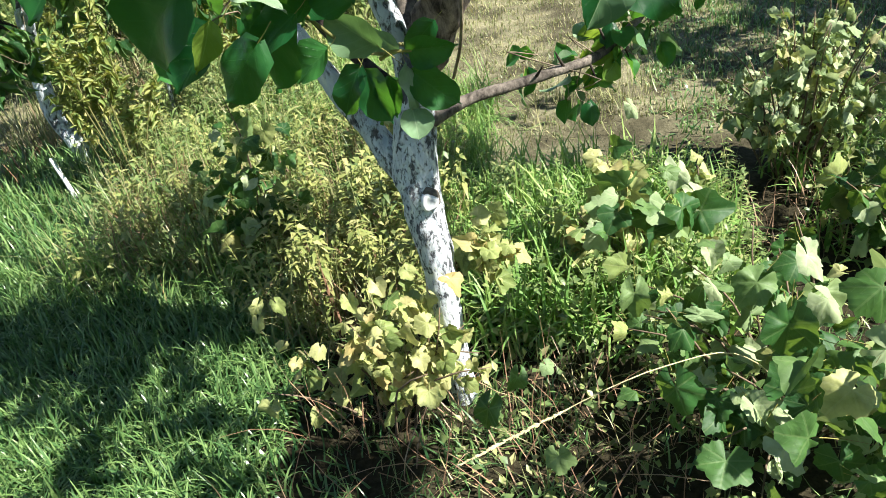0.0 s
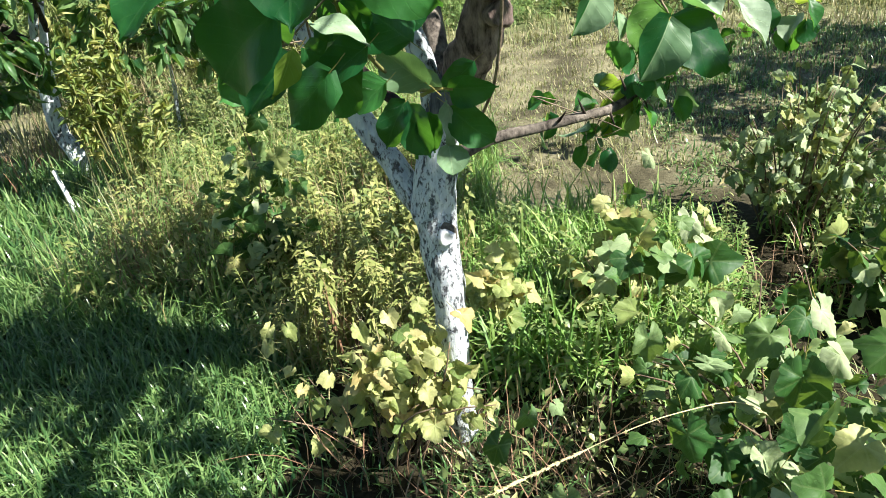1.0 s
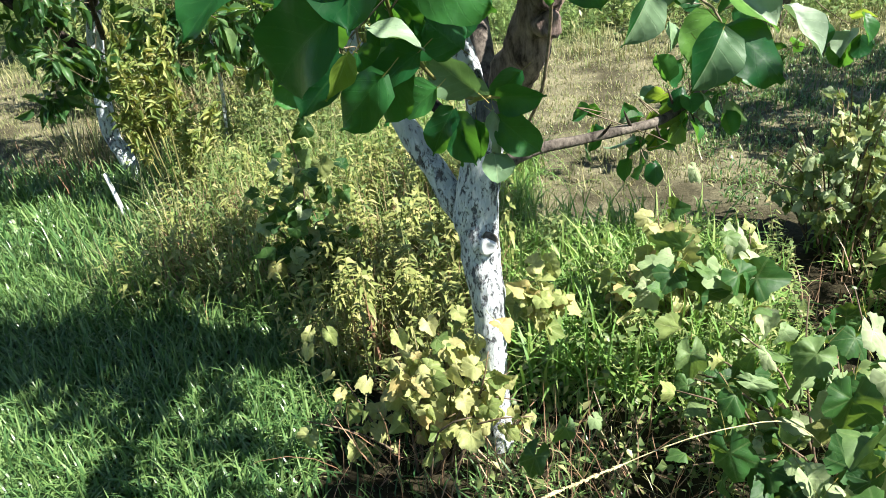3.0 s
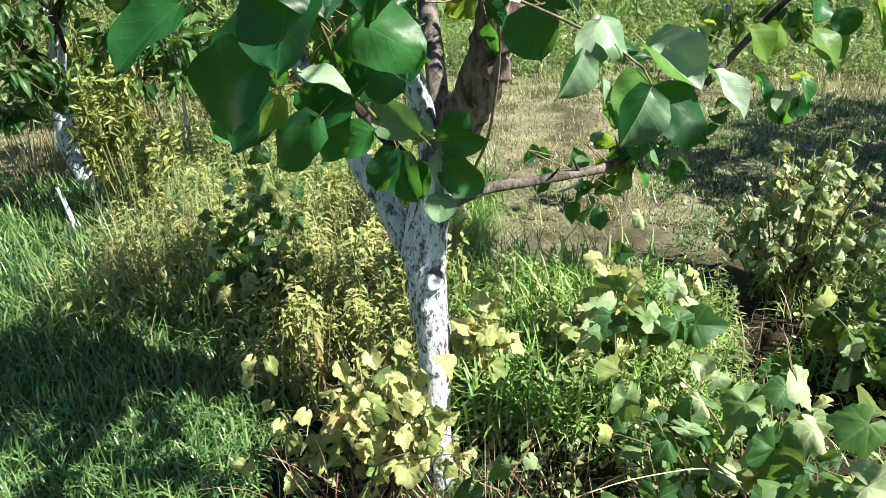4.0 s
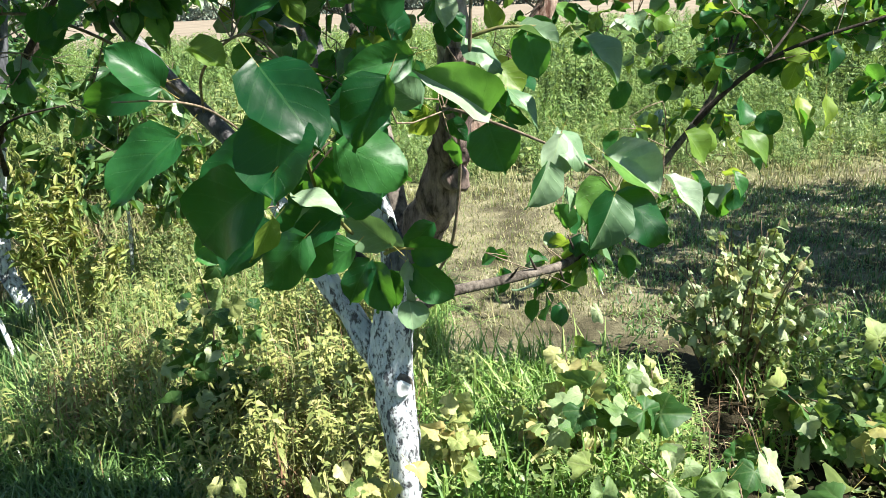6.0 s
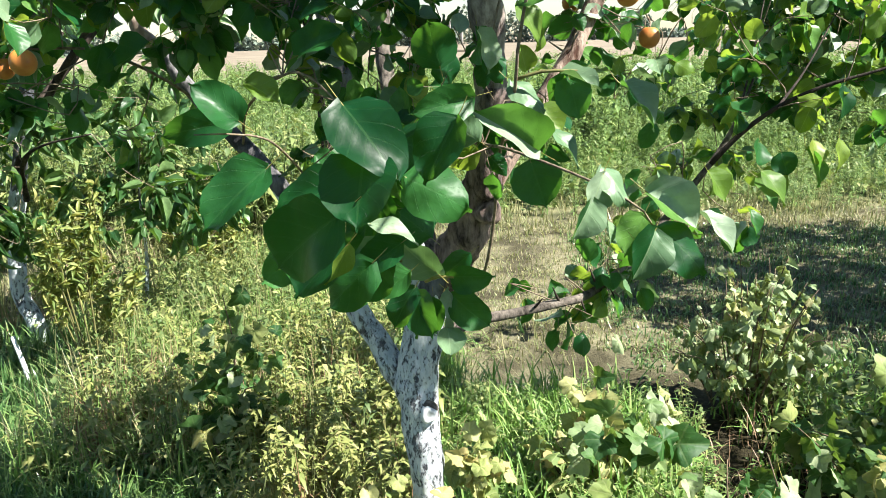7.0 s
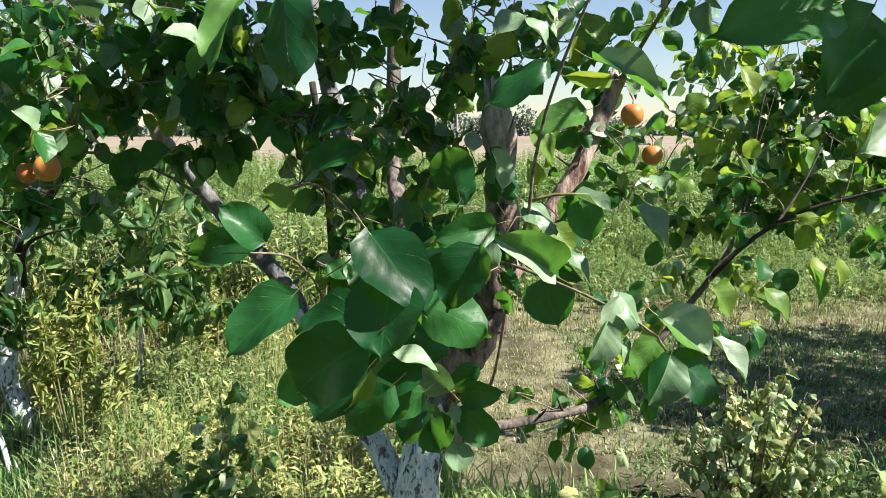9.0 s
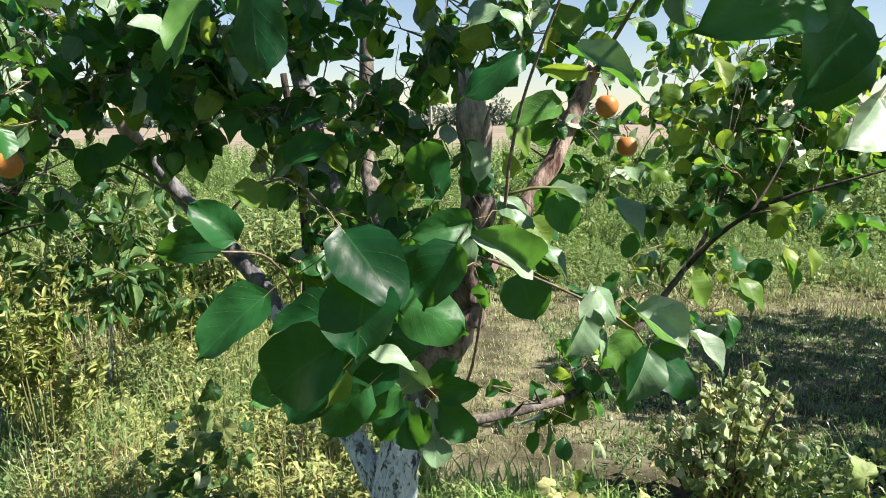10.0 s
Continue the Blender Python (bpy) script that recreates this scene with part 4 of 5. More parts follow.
def apricot_tree():
    tree = thing("apricot_tree", (0.0, 1.53, 0.0), "apricot tree with flaking whitewashed trunk and glossy green leaves", "tree")
    rng = random.Random(7)
    bearers = {}
    for name, rows, mat, segs, rough, label, torn in (
            ("trunk", TRUNK, TRUNK_BARK, 28, 0.14, "trunk with flaking whitewash", 0), ("limb", LEADER, LEADER_BARK, 30, 0.42, "dark reddish-brown leader", 0), ("limb", LEADER_TOP, PEELED_BARK, 24, 0.34, "torn top of the leader with pinkish peeled bark", 0.035),
            ("limb", LEFT_LIMB, PATCHY_BARK, 18, 0.16, "limb with grey flaky bark", 0.02), ("limb", INNER_LIMB, PATCHY_BARK, 16, 0.16, "", 0),
            ("limb", REAR_LIMB, BOUGH_BARK, 14, 0.14, "", 0), ("limb", TORN_LIMB, RED_BARK, 16, 0.2, "limb with reddish peeling bark", 0.03),
            ("bough", BOUGH, BOUGH_BARK, 12, 0.22, "", 0), ("bough", BOUGH_FORK, DARK_BARK, 8, 0.15, "", 0), ("bough", BOUGH_RISE, DARK_BARK, 8, 0.15, "", 0), ("bough", BOUGH_BACK, DARK_BARK, 8, 0.15, "", 0), ("limb", POST_LIMB, DARK_BARK, 10, 0.15, "", 0),
            ("shoot", SHOOT, TWIG, 8, 0.1, "thin brown-green shoot", 0), ("twig", SHOOT_SIDE, GREEN_TWIG, 6, 0.1, "", 0),
            ("twig", FRONT_TWIG, GREEN_TWIG, 7, 0.15, "", 0), ("twig", FRONT_SIDE, PETIOLE, 6, 0.1, "", 0), ("twig", RIGHT_TWIG, TWIG, 7, 0.12, "", 0),
            ("twig", LEFT_TWIG, TWIG, 7, 0.12, "", 0), ("twig", HIGH_TWIG, TWIG, 7, 0.12, "", 0), ("twig", BARE_TWIG, TWIG, 7, 0.12, "", 0), ("twig", NEAR_TWIG, GREEN_TWIG, 6, 0.1, "", 0)):
        grown = part(name, tube(name, local(tree, rows), segs, rough, 0.018 if segs > 12 else 0.03, rng.uniform(0, 90), torn), mat, tree, label)
        bearers[id(rows)] = grown
    for x, y, z, dx, dz in ((0.36, 1.725, 0.86, -0.02, 0.05), (0.42, 1.755, 0.866, 0.015, -0.045), (0.47, 1.775, 0.885, -0.025, 0.06), (0.5, 1.79, 0.9, 0.02, -0.05), (0.56, 1.81, 0.94, -0.03, 0.04), (0.29, 1.7, 0.853, 0.02, 0.035), (0.63, 1.84, 1.0, 0.03, -0.045)):
        part("spur", tube("spur", local(tree, [(x, y, z, 0.004), (x + dx * 0.6, y - 0.015, z + dz * 0.6, 0.003), (x + dx, y - 0.02, z + dz, 0.0012)]), 6, 0.3, 0.012), DARK_BARK, bearers[id(BOUGH)])
    # torn tops of bare wood and the pruned stub
    part("torn_wood", tube("torn_wood", local(tree, [(-0.67, 1.805, 1.54, 0.016), (-0.715, 1.8, 1.6, 0.02), (-0.735, 1.8, 1.65, 0.006)]), 10, 0.5, 0.015, 5, 0.015), BARE_WOOD, bearers[id(LEFT_LIMB)], "torn bare wood")
    for at, r, mat in (((0.007, 1.549, 0.63), 0.021, BOUGH_BARK), ((0.007, 1.539, 0.627), 0.0185, WHITE_PAINT), ((0.002, 1.548, 0.592), 0.011, TRUNK_BARK), ((0.168, 1.49, 1.17), 0.024, LEADER_BARK), ((0.172, 1.48, 1.225), 0.02, LEADER_BARK), ((0.11, 1.535, 1.1), 0.018, LEADER_BARK)):
        part("knot", knot_mesh(Vector(at) - tree.location, Vector((0.25, -1, 0.1)), r), mat, bearers[id(TRUNK if at[2] < 0.9 else LEADER)], "pruned stub painted white" if mat is WHITE_PAINT else "")

    limbs = samples(LEADER, LEADER_TOP, LEFT_LIMB, INNER_LIMB, REAR_LIMB, TORN_LIMB, BOUGH, BOUGH_FORK, BOUGH_RISE, BOUGH_BACK, SHOOT, FRONT_TWIG, RIGHT_TWIG, LEFT_TWIG, HIGH_TWIG, BARE_TWIG, NEAR_TWIG)
    leaves = Foliage(tree, OVALS, [APRICOT_LEAF, PETIOLE], "leaf", 290)
    pale = Foliage(tree, OVALS, [PALE_APRICOT, PETIOLE], "turned_leaf", 60)
    bright = Foliage(tree, OVALS, [SUNLIT_YELLOW_LEAF, PETIOLE], "yellow_green_leaf", 110)
    folded = Foliage(tree, FOLDED, [APRICOT_LEAF, PETIOLE, PALE_APRICOT], "folded_leaf", 60)
    # p and f also serve upper sides whitened by sun glare
    kinds = {"d": leaves, "p": pale, "b": bright, "f": folded}
    for rows in (DARK_SPRAY, DARK_REST, FRONT_SPRAY, FRONT_LEFT, RIGHT_SPRAY, RIGHT_HIGH, UPPER_SPRAY, UPPER_REST):
        for i, (bx, by, bz, tx, ty, tz, w, turn, kind) in enumerate(rows):
            kinds[kind].lay(leaf_frame((bx, by, bz), (tx, ty, tz), w, turn), True, i % 4 if kind != "f" else i % 2)
    for i, (bx, by, bz, tx, ty, tz, w, turn) in enumerate(NEAR_LEAVES):
        (pale if turn >= 30 else leaves).lay(leaf_frame((bx, by, bz), (tx, ty, tz), w, turn), True, i % 4)
    for i, (bx, by, bz, tx, ty, tz, w, turn) in enumerate(RIM_LEAVES):
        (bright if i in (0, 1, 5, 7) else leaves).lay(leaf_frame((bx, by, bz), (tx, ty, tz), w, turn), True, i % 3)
    twigs, near_twigs, near_rng = [], [], random.Random(12)
    small = Foliage(tree, SMALL_OVALS, [APRICOT_LEAF, PETIOLE], "leaf", 0)
    turned = Foliage(tree, SMALL_OVALS, [PALE_APRICOT, PETIOLE], "turned_leaf", 60)
    for rows, single in ((CROWN_MID, True), (CROWN_RIGHT, False), (CROWN_LOW, True), (CROWN_FILL, False), (CROWN_EAST, False), (CROWN_LEFT, False), (TOP_LEFT, False), (TOP_RIGHT, False), (SHADE_TOP, False), (SHADE_RIGHT, False), (CROWN_FRUIT, True), (CROWN_BOUGH, True)):
        for x, y, z, r, count in rows:
            # more of the sunlit colour on the sun's side, x over 0.6
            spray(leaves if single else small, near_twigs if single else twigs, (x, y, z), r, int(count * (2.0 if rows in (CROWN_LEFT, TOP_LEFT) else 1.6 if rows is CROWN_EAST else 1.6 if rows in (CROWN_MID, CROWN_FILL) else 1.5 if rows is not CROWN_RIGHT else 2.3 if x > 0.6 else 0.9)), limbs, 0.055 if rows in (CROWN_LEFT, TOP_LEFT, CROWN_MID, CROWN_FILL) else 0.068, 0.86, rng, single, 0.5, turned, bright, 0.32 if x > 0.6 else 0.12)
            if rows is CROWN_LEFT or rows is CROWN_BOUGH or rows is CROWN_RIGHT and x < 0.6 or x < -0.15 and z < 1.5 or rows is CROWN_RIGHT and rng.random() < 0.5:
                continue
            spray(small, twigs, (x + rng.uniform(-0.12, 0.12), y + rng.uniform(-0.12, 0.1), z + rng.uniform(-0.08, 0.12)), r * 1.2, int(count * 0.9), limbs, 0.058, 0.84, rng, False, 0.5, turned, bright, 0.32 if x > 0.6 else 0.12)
    for x, y, z, count in ((-0.03, 0.95, 1.36, 5), (0.05, 1.0, 1.42, 6), (-0.1, 0.9, 1.28, 5), (-0.06, 1.05, 1.27, 4), (0.26, 1.35, 1.42, 6), (0.2, 1.3, 1.36, 5), (0.06, 1.1, 1.44, 5)):
        spray(leaves, near_twigs, (x, y, z), 0.06, count, limbs, 0.072, 0.92, near_rng, True, 0.7)
    for x, y, z in ((0.05, 2.0, 1.73), (0.12, 1.95, 1.82), (0.26, 1.6, 1.45), (1.0, 1.85, 1.36), (1.15, 1.85, 1.6), (0.82, 1.93, 1.6)):
        spray(bright, twigs, (x, y, z), 0.07, 5, limbs, 0.06, 0.8, rng, True)
    leaves.finish()
    small.finish()
    turned.finish()
    bright.finish()
    for rows in near_twigs:
        part("twig", twig_mesh("twig", [local(tree, rows)]), TWIG, tree)
    tagged(part("brushwood", twig_mesh("brushwood", [local(tree, rows) for rows in twigs]), TWIG, tree), kind="stuff")


def knot_mesh(at, way, r):
    """A ring of grown-over bark round a sunk cut face."""
    way = way.normalized()
    side = way.orthogonal().normalized()
    other = way.cross(side)
    verts, faces = [], []
    rings = ((-1.6, 1.35), (-0.4, 1.3), (0.25, 1.1), (0.4, 0.85), (0.28, 0.6), (0.24, 0.3), (0.2, 0.0))
    for i, (h, s) in enumerate(rings):
        for k in range(14):
            a = k * math.pi / 7
            wob = 1 + 0.1 * math.sin(3 * a + r * 400) + 0.06 * math.sin(5 * a)
            verts.append(at + way * h * r + (side * math.cos(a) + other * math.sin(a)) * r * s * wob)
    for i in range(len(rings) - 1):
        for k in range(14):
            j = (k + 1) % 14
            faces.append((i * 14 + k, i * 14 + j, (i + 1) * 14 + j, (i + 1) * 14 + k))
    return mesh_of("knot", verts, faces, [(0, 0)] * len(verts))


def apricot(at, size, lean):
    """A fruit with its groove, on a short stalk."""
    fruit = thing("apricot", at, "ripe orange apricot hanging among the leaves", "fruit", "apricots on the tree")
    verts, faces, rows, cols = [], [], 14, 20
    for i in range(rows + 1):
        p = math.pi * i / rows
        for k in range(cols):
            a = 2 * math.pi * k / cols
            gap = min(abs(a - lean % 6.283), 6.283 - abs(a - lean % 6.283))
            r = size * math.sin(p) * (1 - 0.09 * math.exp(-(gap / 0.22) ** 2))
            dip = -0.16 * size * math.exp(-(p / 0.35) ** 2)
            verts.append((r * math.cos(a), r * math.sin(a) * 0.95, size * 1.03 * math.cos(p) + dip))
    for i in range(rows):
        for k in range(cols):
            j = (k + 1) % cols
            faces.append((i * cols + k, (i + 1) * cols + k, (i + 1) * cols + j, i * cols + j))
    part("flesh", mesh_of("flesh", verts, faces, [(0, 0)] * len(verts)), APRICOT_SKIN, fruit)
    part("fruit_stalk", tube("fruit_stalk", [(0, 0, size * 0.8, 0.0025), (0.004, 0.01, size * 1.3, 0.002), (0.0, 0.03, size * 1.9, 0.003)], 6), TWIG, fruit)


apricot_tree()
for at, size, lean in (((0.517, 1.74, 1.645), 0.029, 4.2), ((0.588, 1.8, 1.542), 0.027, 4.6), ((0.401, 1.87, 1.635), 0.026, 1.0), ((-0.733, 1.292, 1.536), 0.0255, 4.9), ((-0.79, 1.32, 1.525), 0.021, 4.0), ((-0.252, 1.6, 1.535), 0.027, 4.4)):
    apricot(at, size, lean)


# ---------------------------------------------------------------- neighbouring orchard trees
def orchard_tree(at):
    """A whitewashed, many-limbed fruit tree with long leaves."""
    tree = thing("orchard_tree", at, "bushy fruit tree with whitewashed foot and dense long leaves", "tree", "orchard trees")
    rng = random.Random(21)
    stem = [(0.0, 0.0, -0.06, 0.05), (-0.06, 0.03, 0.16, 0.046), (-0.12, 0.06, 0.34, 0.044), (-0.06, 0.1, 0.8, 0.04), (0.08, 0.1, 1.3, 0.035), (0.22, 0.1, 1.9, 0.026), (0.3, 0.05, 2.6, 0.015)]
    arms = [[(-0.08, 0.08, 0.7, 0.03), (-0.4, -0.1, 1.1, 0.024), (-0.8, -0.2, 1.7, 0.015), (-1.0, -0.2, 2.2, 0.008)],
            [(-0.03, 0.1, 0.95, 0.028), (0.35, -0.15, 1.35, 0.018), (0.7, -0.3, 1.7, 0.012), (0.95, -0.35, 2.1, 0.007)],
            [(0.06, 0.1, 1.2, 0.026), (0.3, 0.4, 1.6, 0.02), (0.6, 0.6, 2.0, 0.012)],
            [(0.0, 0.08, 0.8, 0.016), (0.25, -0.3, 1.05, 0.009), (0.45, -0.45, 1.15, 0.006), (0.7, -0.5, 1.2, 0.003)]]
    part("trunk", tube("trunk", stem, 16, 0.16, 0.03, 4), TRUNK_BARK, tree, "trunk whitewashed near the ground")
    for rows in arms:
        part("limb", tube("limb", rows, 10, 0.15, 0.05, rng.uniform(0, 50)), DARK_BARK, tree)
    limbs = samples(stem[3:], *arms)
    leaves = Foliage(tree, NARROW, [PLUM_LEAF, PETIOLE], "leaf", 220)
    leaves.back = Matrix.Identity(4)
    twigs = []
    for i in range(165):
        while True:
            v = Vector((rng.uniform(-1, 1), rng.uniform(-1, 1), rng.uniform(-1, 1)))
            if 0.25 < v.length < 1:
                break
        c = Vector((-0.05 + v.x * 1.3, -0.05 + v.y * 0.95, 1.85 + v.z * 0.95))
        if c.x > 0.15 and c.z < 1.3 or c.x > 0.35 and c.z < 1.6 and c.y < 0.1 or v.y > 0.55:
            continue
        spray(leaves, twigs, c, 0.18, 21, limbs, 0.098, 0.46, rng, v.y < -0.35 and i % 2 == 0, 0.7)
    for x, y, z, r, count in LEFT_DENSE + LEFT_LOW:
        spray(leaves, twigs, Vector((x, y, z)) - tree.location, r, int(count * 2.3), limbs, 0.09, 0.42, rng, True, 0.7)
    leaves.finish()
    tagged(part("brushwood", twig_mesh("brushwood", twigs), TWIG, tree), kind="stuff")
    return tree


left_tree = orchard_tree((-2.2, 3.5, 0.0))
# out-of-view trees placed for the shade that crosses the mown strip; one further off
copy_thing(left_tree, pose(3.65, 3.3, 0.0, 0, 0, 140))
copy_thing(left_tree, pose(4.3, 4.1, 0.0, 0, 0, 250))
copy_thing(left_tree, pose(4.15, 2.05, 0.0, 0, 0, 20))
copy_thing(left_tree, pose(-4.6, 7.2, 0.0, 0, 0, 70))
# unseen trees added behind the camera to block low skylight
for x, y, turn in ((-2.6, -1.7, 200), (-0.3, -2.4, 95), (2.3, -2.2, 310)):
    copy_thing(left_tree, pose(x, y, 0.0, 0, 0, turn))


def sapling(at):
    """A thin young tree with a pale stem and a few drooping leaves."""
    young = thing("young_tree", at, "thin young fruit tree with a pale stem in the weeds", "tree")
    rng = random.Random(33)
    stem = [(0.0, 0.0, -0.05, 0.012), (0.01, 0.01, 0.3, 0.011), (0.045, 0.02, 0.62, 0.009), (0.06, 0.0, 0.9, 0.006), (0.1, -0.02, 1.15, 0.003)]
    part("stem", tube("stem", stem, 8, 0.15, 0.04, 3), LIMB_BARK, young)
    leaves = Foliage(young, SMALL_OVALS, [PLUM_LEAF, PETIOLE], "leaf", 260)
    leaves.back = Matrix.Identity(4)
    twigs = []
    for c in ((0.02, 0.0, 0.85), (0.15, -0.05, 0.95), (-0.08, -0.03, 0.75), (0.22, -0.05, 0.72), (0.1, 0.0, 1.1), (-0.1, 0.0, 1.0), (0.28, 0.0, 0.9), (0.2, 0.0, 1.05), (0.34, -0.04, 0.8), (-0.02, 0.0, 0.95), (0.1, -0.06, 0.82), (0.3, -0.04, 1.05), (-0.22, -0.05, 1.05), (-0.3, 0.0, 0.9), (0.0, -0.05, 1.2), (0.2, -0.05, 1.22), (-0.18, 0.0, 1.25), (0.42, 0.0, 1.0), (0.4, -0.03, 1.2), (0.48, -0.05, 0.85), (0.34, -0.1, 0.66), (0.2, -0.1, 0.6), (-0.05, -0.1, 0.62), (0.5, -0.05, 1.1), (0.05, -0.08, 0.7), (0.44, -0.08, 0.72)):
        spray(leaves, twigs, c, 0.1, 13, samples(stem[2:]), 0.1, 0.48, rng, True, 0.95)
    for rows in twigs:
        part("twig", twig_mesh("twig", [rows]), TWIG, young)


sapling((-1.62, 3.5, -0.1))


def willowy_shrub(at, label, mat, size, seed, wide=1.0, bare=0.25, canes=26, leafage=1.0):
    """Upright canes from one foot, thick with narrow yellowing leaves."""
    shrub = thing("shrub", at, label, "shrub")
    rng = random.Random(seed)
    leaves = Foliage(shrub, NARROW, [mat, PETIOLE], "leaf", 200)
    leaves.back = Matrix.Identity(4)
    for i in range(canes):
        a, f = rng.uniform(0, 6.283), math.sqrt(rng.random())
        end = Vector((math.cos(a) * f * 0.42 * wide, math.sin(a) * f * 0.36 * wide, rng.uniform(0.62, 0.98) * (1.05 - 0.3 * f))) * size
        foot = end * 0.25
        foot.z = -0.03
        part("cane", tube("cane", [(*foot, 0.006), (*(foot.lerp(end, 0.5) + wander(rng, 0.02)), 0.004), (*end, 0.0015)], 5, 0, 0.08), GREEN_TWIG, shrub)
        for k in range(int(46 / leafage ** 1.3)):
            spot = foot.lerp(end, rng.uniform(bare, 1.0)) + wander(rng, 0.015)
            out = (wander(rng, 0.8) + Vector((0, 0, 0.25))).normalized()
            long = rng.uniform(0.05, 0.1) * leafage
            leaves.lay(leaf_frame(spot, spot + out * long, long * 0.3, rng.uniform(-60, 60), Vector((0.4, -0.4, 0.8)) + wander(rng, 0.5)), out.y < -0.3 and k % 4 == 0)
    leaves.finish()


willowy_shrub((-1.7, 3.1, 0.0), "upright shrub with narrow golden-green sunlit leaves in the weeds", GOLDEN_LEAF, 1.08, 51, 0.55, 0.62, 13, 0.65)
willowy_shrub((-2.3, 5.3, 0.0), "upright shrub with narrow pale green leaves beyond the weeds", PALE_SHRUB, 1.2, 52)
willowy_shrub((-1.5, 4.3, 0.0), "low golden shrub with narrow yellowing leaves in the weeds", GOLDEN_LEAF, 0.75, 53, 1.0, 0.3, 20, 0.7)


# ---------------------------------------------------------------- currant bushes
def currant_bush(name, at, label, reach, count, size, mats, heroes=(), seed=0, spots=(), limit=260, droop=0.35, share=0.17, slim=1.0):
    """Canes from one foot with lobed leaves; reach: half width, half depth and height."""
    bush = thing(name, at, label, "bush", "currant bushes")
    rng = random.Random(seed)
    inverse = bush.matrix_basis.inverted()
    leaves = Foliage(bush, LOBED, mats, "leaf", limit)
    pale = Foliage(bush, LOBED, [PALE_CURRANT, PETIOLE], "turned_leaf", 150)
    pale.back = Matrix.Translation(bush.location).inverted()
    aged = Foliage(bush, LOBED, [YELLOW_LEAF, PETIOLE], "yellowed_leaf", 40)
    leaves.back = aged.back = pale.back
    ends = []
    for i in range(max(7, count // 14)):
        a, f = rng.uniform(0, 6.283), math.sqrt(rng.random())
        end = Vector((math.cos(a) * f * reach[0], math.sin(a) * f * reach[1], reach[2] * rng.uniform(0.45, 1.0) * (1.1 - 0.45 * f)))
        foot = Vector((end.x * 0.2 + rng.uniform(-0.05, 0.05), end.y * 0.2 + rng.uniform(-0.05, 0.05), -0.03))
        mid = foot.lerp(end, 0.55) + Vector((0, 0, 0.12 * reach[2])) + wander(rng, 0.02)
        ends.append((foot, mid, end))
        part("cane", tube("cane", [(*foot, 0.0045), (*mid, 0.003), (*end, 0.0015)], 6, 0.1, 0.06, i), DARK_STEM, bush)
    for i, (bx, by, bz, tx, ty, tz, w, turn) in enumerate(heroes):
        far = Vector((bx, by, bz)).lerp(Vector((tx, ty, tz)), 0.85)
        # leaves turned sunward take the pale, glare-lifted colour
        (pale if turn >= 25 and mats[0] is CURRANT_LEAF else leaves).lay(leaf_frame((bx, by, bz), far, w * (0.58 if mats[0] is YELLOW_LEAF else 0.7), turn), True, i % 6)
    for i in range(count):
        foot, mid, end = ends[i % len(ends)]
        f = rng.uniform(0.35, 1.0)
        spot = (foot.lerp(mid, f / 0.55) if f < 0.55 else mid.lerp(end, (f - 0.55) / 0.45)) + bush.location
        if spots and i % 2:
            sx, sy, sz, sr = spots[i % len(spots)]
            spot = Vector((sx, sy, sz)) + wander(rng, sr * 0.55)
            spot.z = max(0.05, spot.z)
        out = (wander(rng, 0.7) + Vector((0.1, -0.35, -droop))).normalized()
        long = size * rng.uniform(0.45, 1.45)
        (leaves if mats[0] is YELLOW_LEAF else rng.choices((pale, aged, leaves), (share, 0.07, 0.93 - share))[0]).lay(leaf_frame(spot + out * long * 0.3, spot + out * long * 1.3, long * slim * rng.uniform(1.0, 1.25), rng.uniform(-60, 60), Vector((0.2, -0.4, 1.0)) + wander(rng, 0.75)), True)
    leaves.finish()
    pale.finish("turned_foliage")
    aged.finish("yellowed_foliage")
    return bush


currant_bush("currant_bush", (0.86, 1.33, 0.0), "leafy green currant bush with pale sunlit lobed leaves", (0.5, 0.46, 0.62), 300, 0.07, [CURRANT_LEAF, PETIOLE], CURRANT_FRONT + CURRANT_LOW, 3,
             ((0.55, 1.6, 0.5, 0.14), (0.75, 1.0, 0.42, 0.16), (0.98, 0.98, 0.5, 0.18), (0.9, 1.2, 0.35, 0.2), (1.05, 1.1, 0.35, 0.2)), 280)
currant_bush("currant_bush", (-0.18, 1.42, 0.0), "low yellowing currant bush at the foot of the tree", (0.34, 0.15, 0.46), 270, 0.048, [YELLOW_LEAF, PETIOLE], YELLOW_LEAVES, 4,
             ((-0.4, 1.38, 0.3, 0.08), (-0.15, 1.45, 0.3, 0.12), (-0.1, 1.42, 0.15, 0.12), (0.12, 1.6, 0.45, 0.06)), droop=0.8)
currant_bush("currant_bush", (-0.74, 2.22, 0.0), "dark green currant bush in the weeds", (0.17, 0.13, 0.72), 150, 0.058, [CURRANT_LEAF, PETIOLE], (), 5, ((-0.74, 2.2, 0.56, 0.11), (-0.7, 2.2, 0.42, 0.12), (-0.78, 2.2, 0.3, 0.12)), share=0.06)
# half its leaves in the pale colour, standing in for sunlit ones
currant_bush("currant_bush", (1.25, 2.62, 0.0), "upright currant bush with drooping yellow-green leaves", (0.31, 0.26, 0.8), 780, 0.044, [OLIVE_LEAF, PETIOLE], (), 6, droop=0.9, share=0.5, slim=0.7)
currant_bush("currant_bush", (1.55, 1.95, 0.0), "broad currant bush with pale green leaves", (0.5, 0.35, 0.5), 260, 0.07, [CURRANT_LEAF, PETIOLE], (), 8)
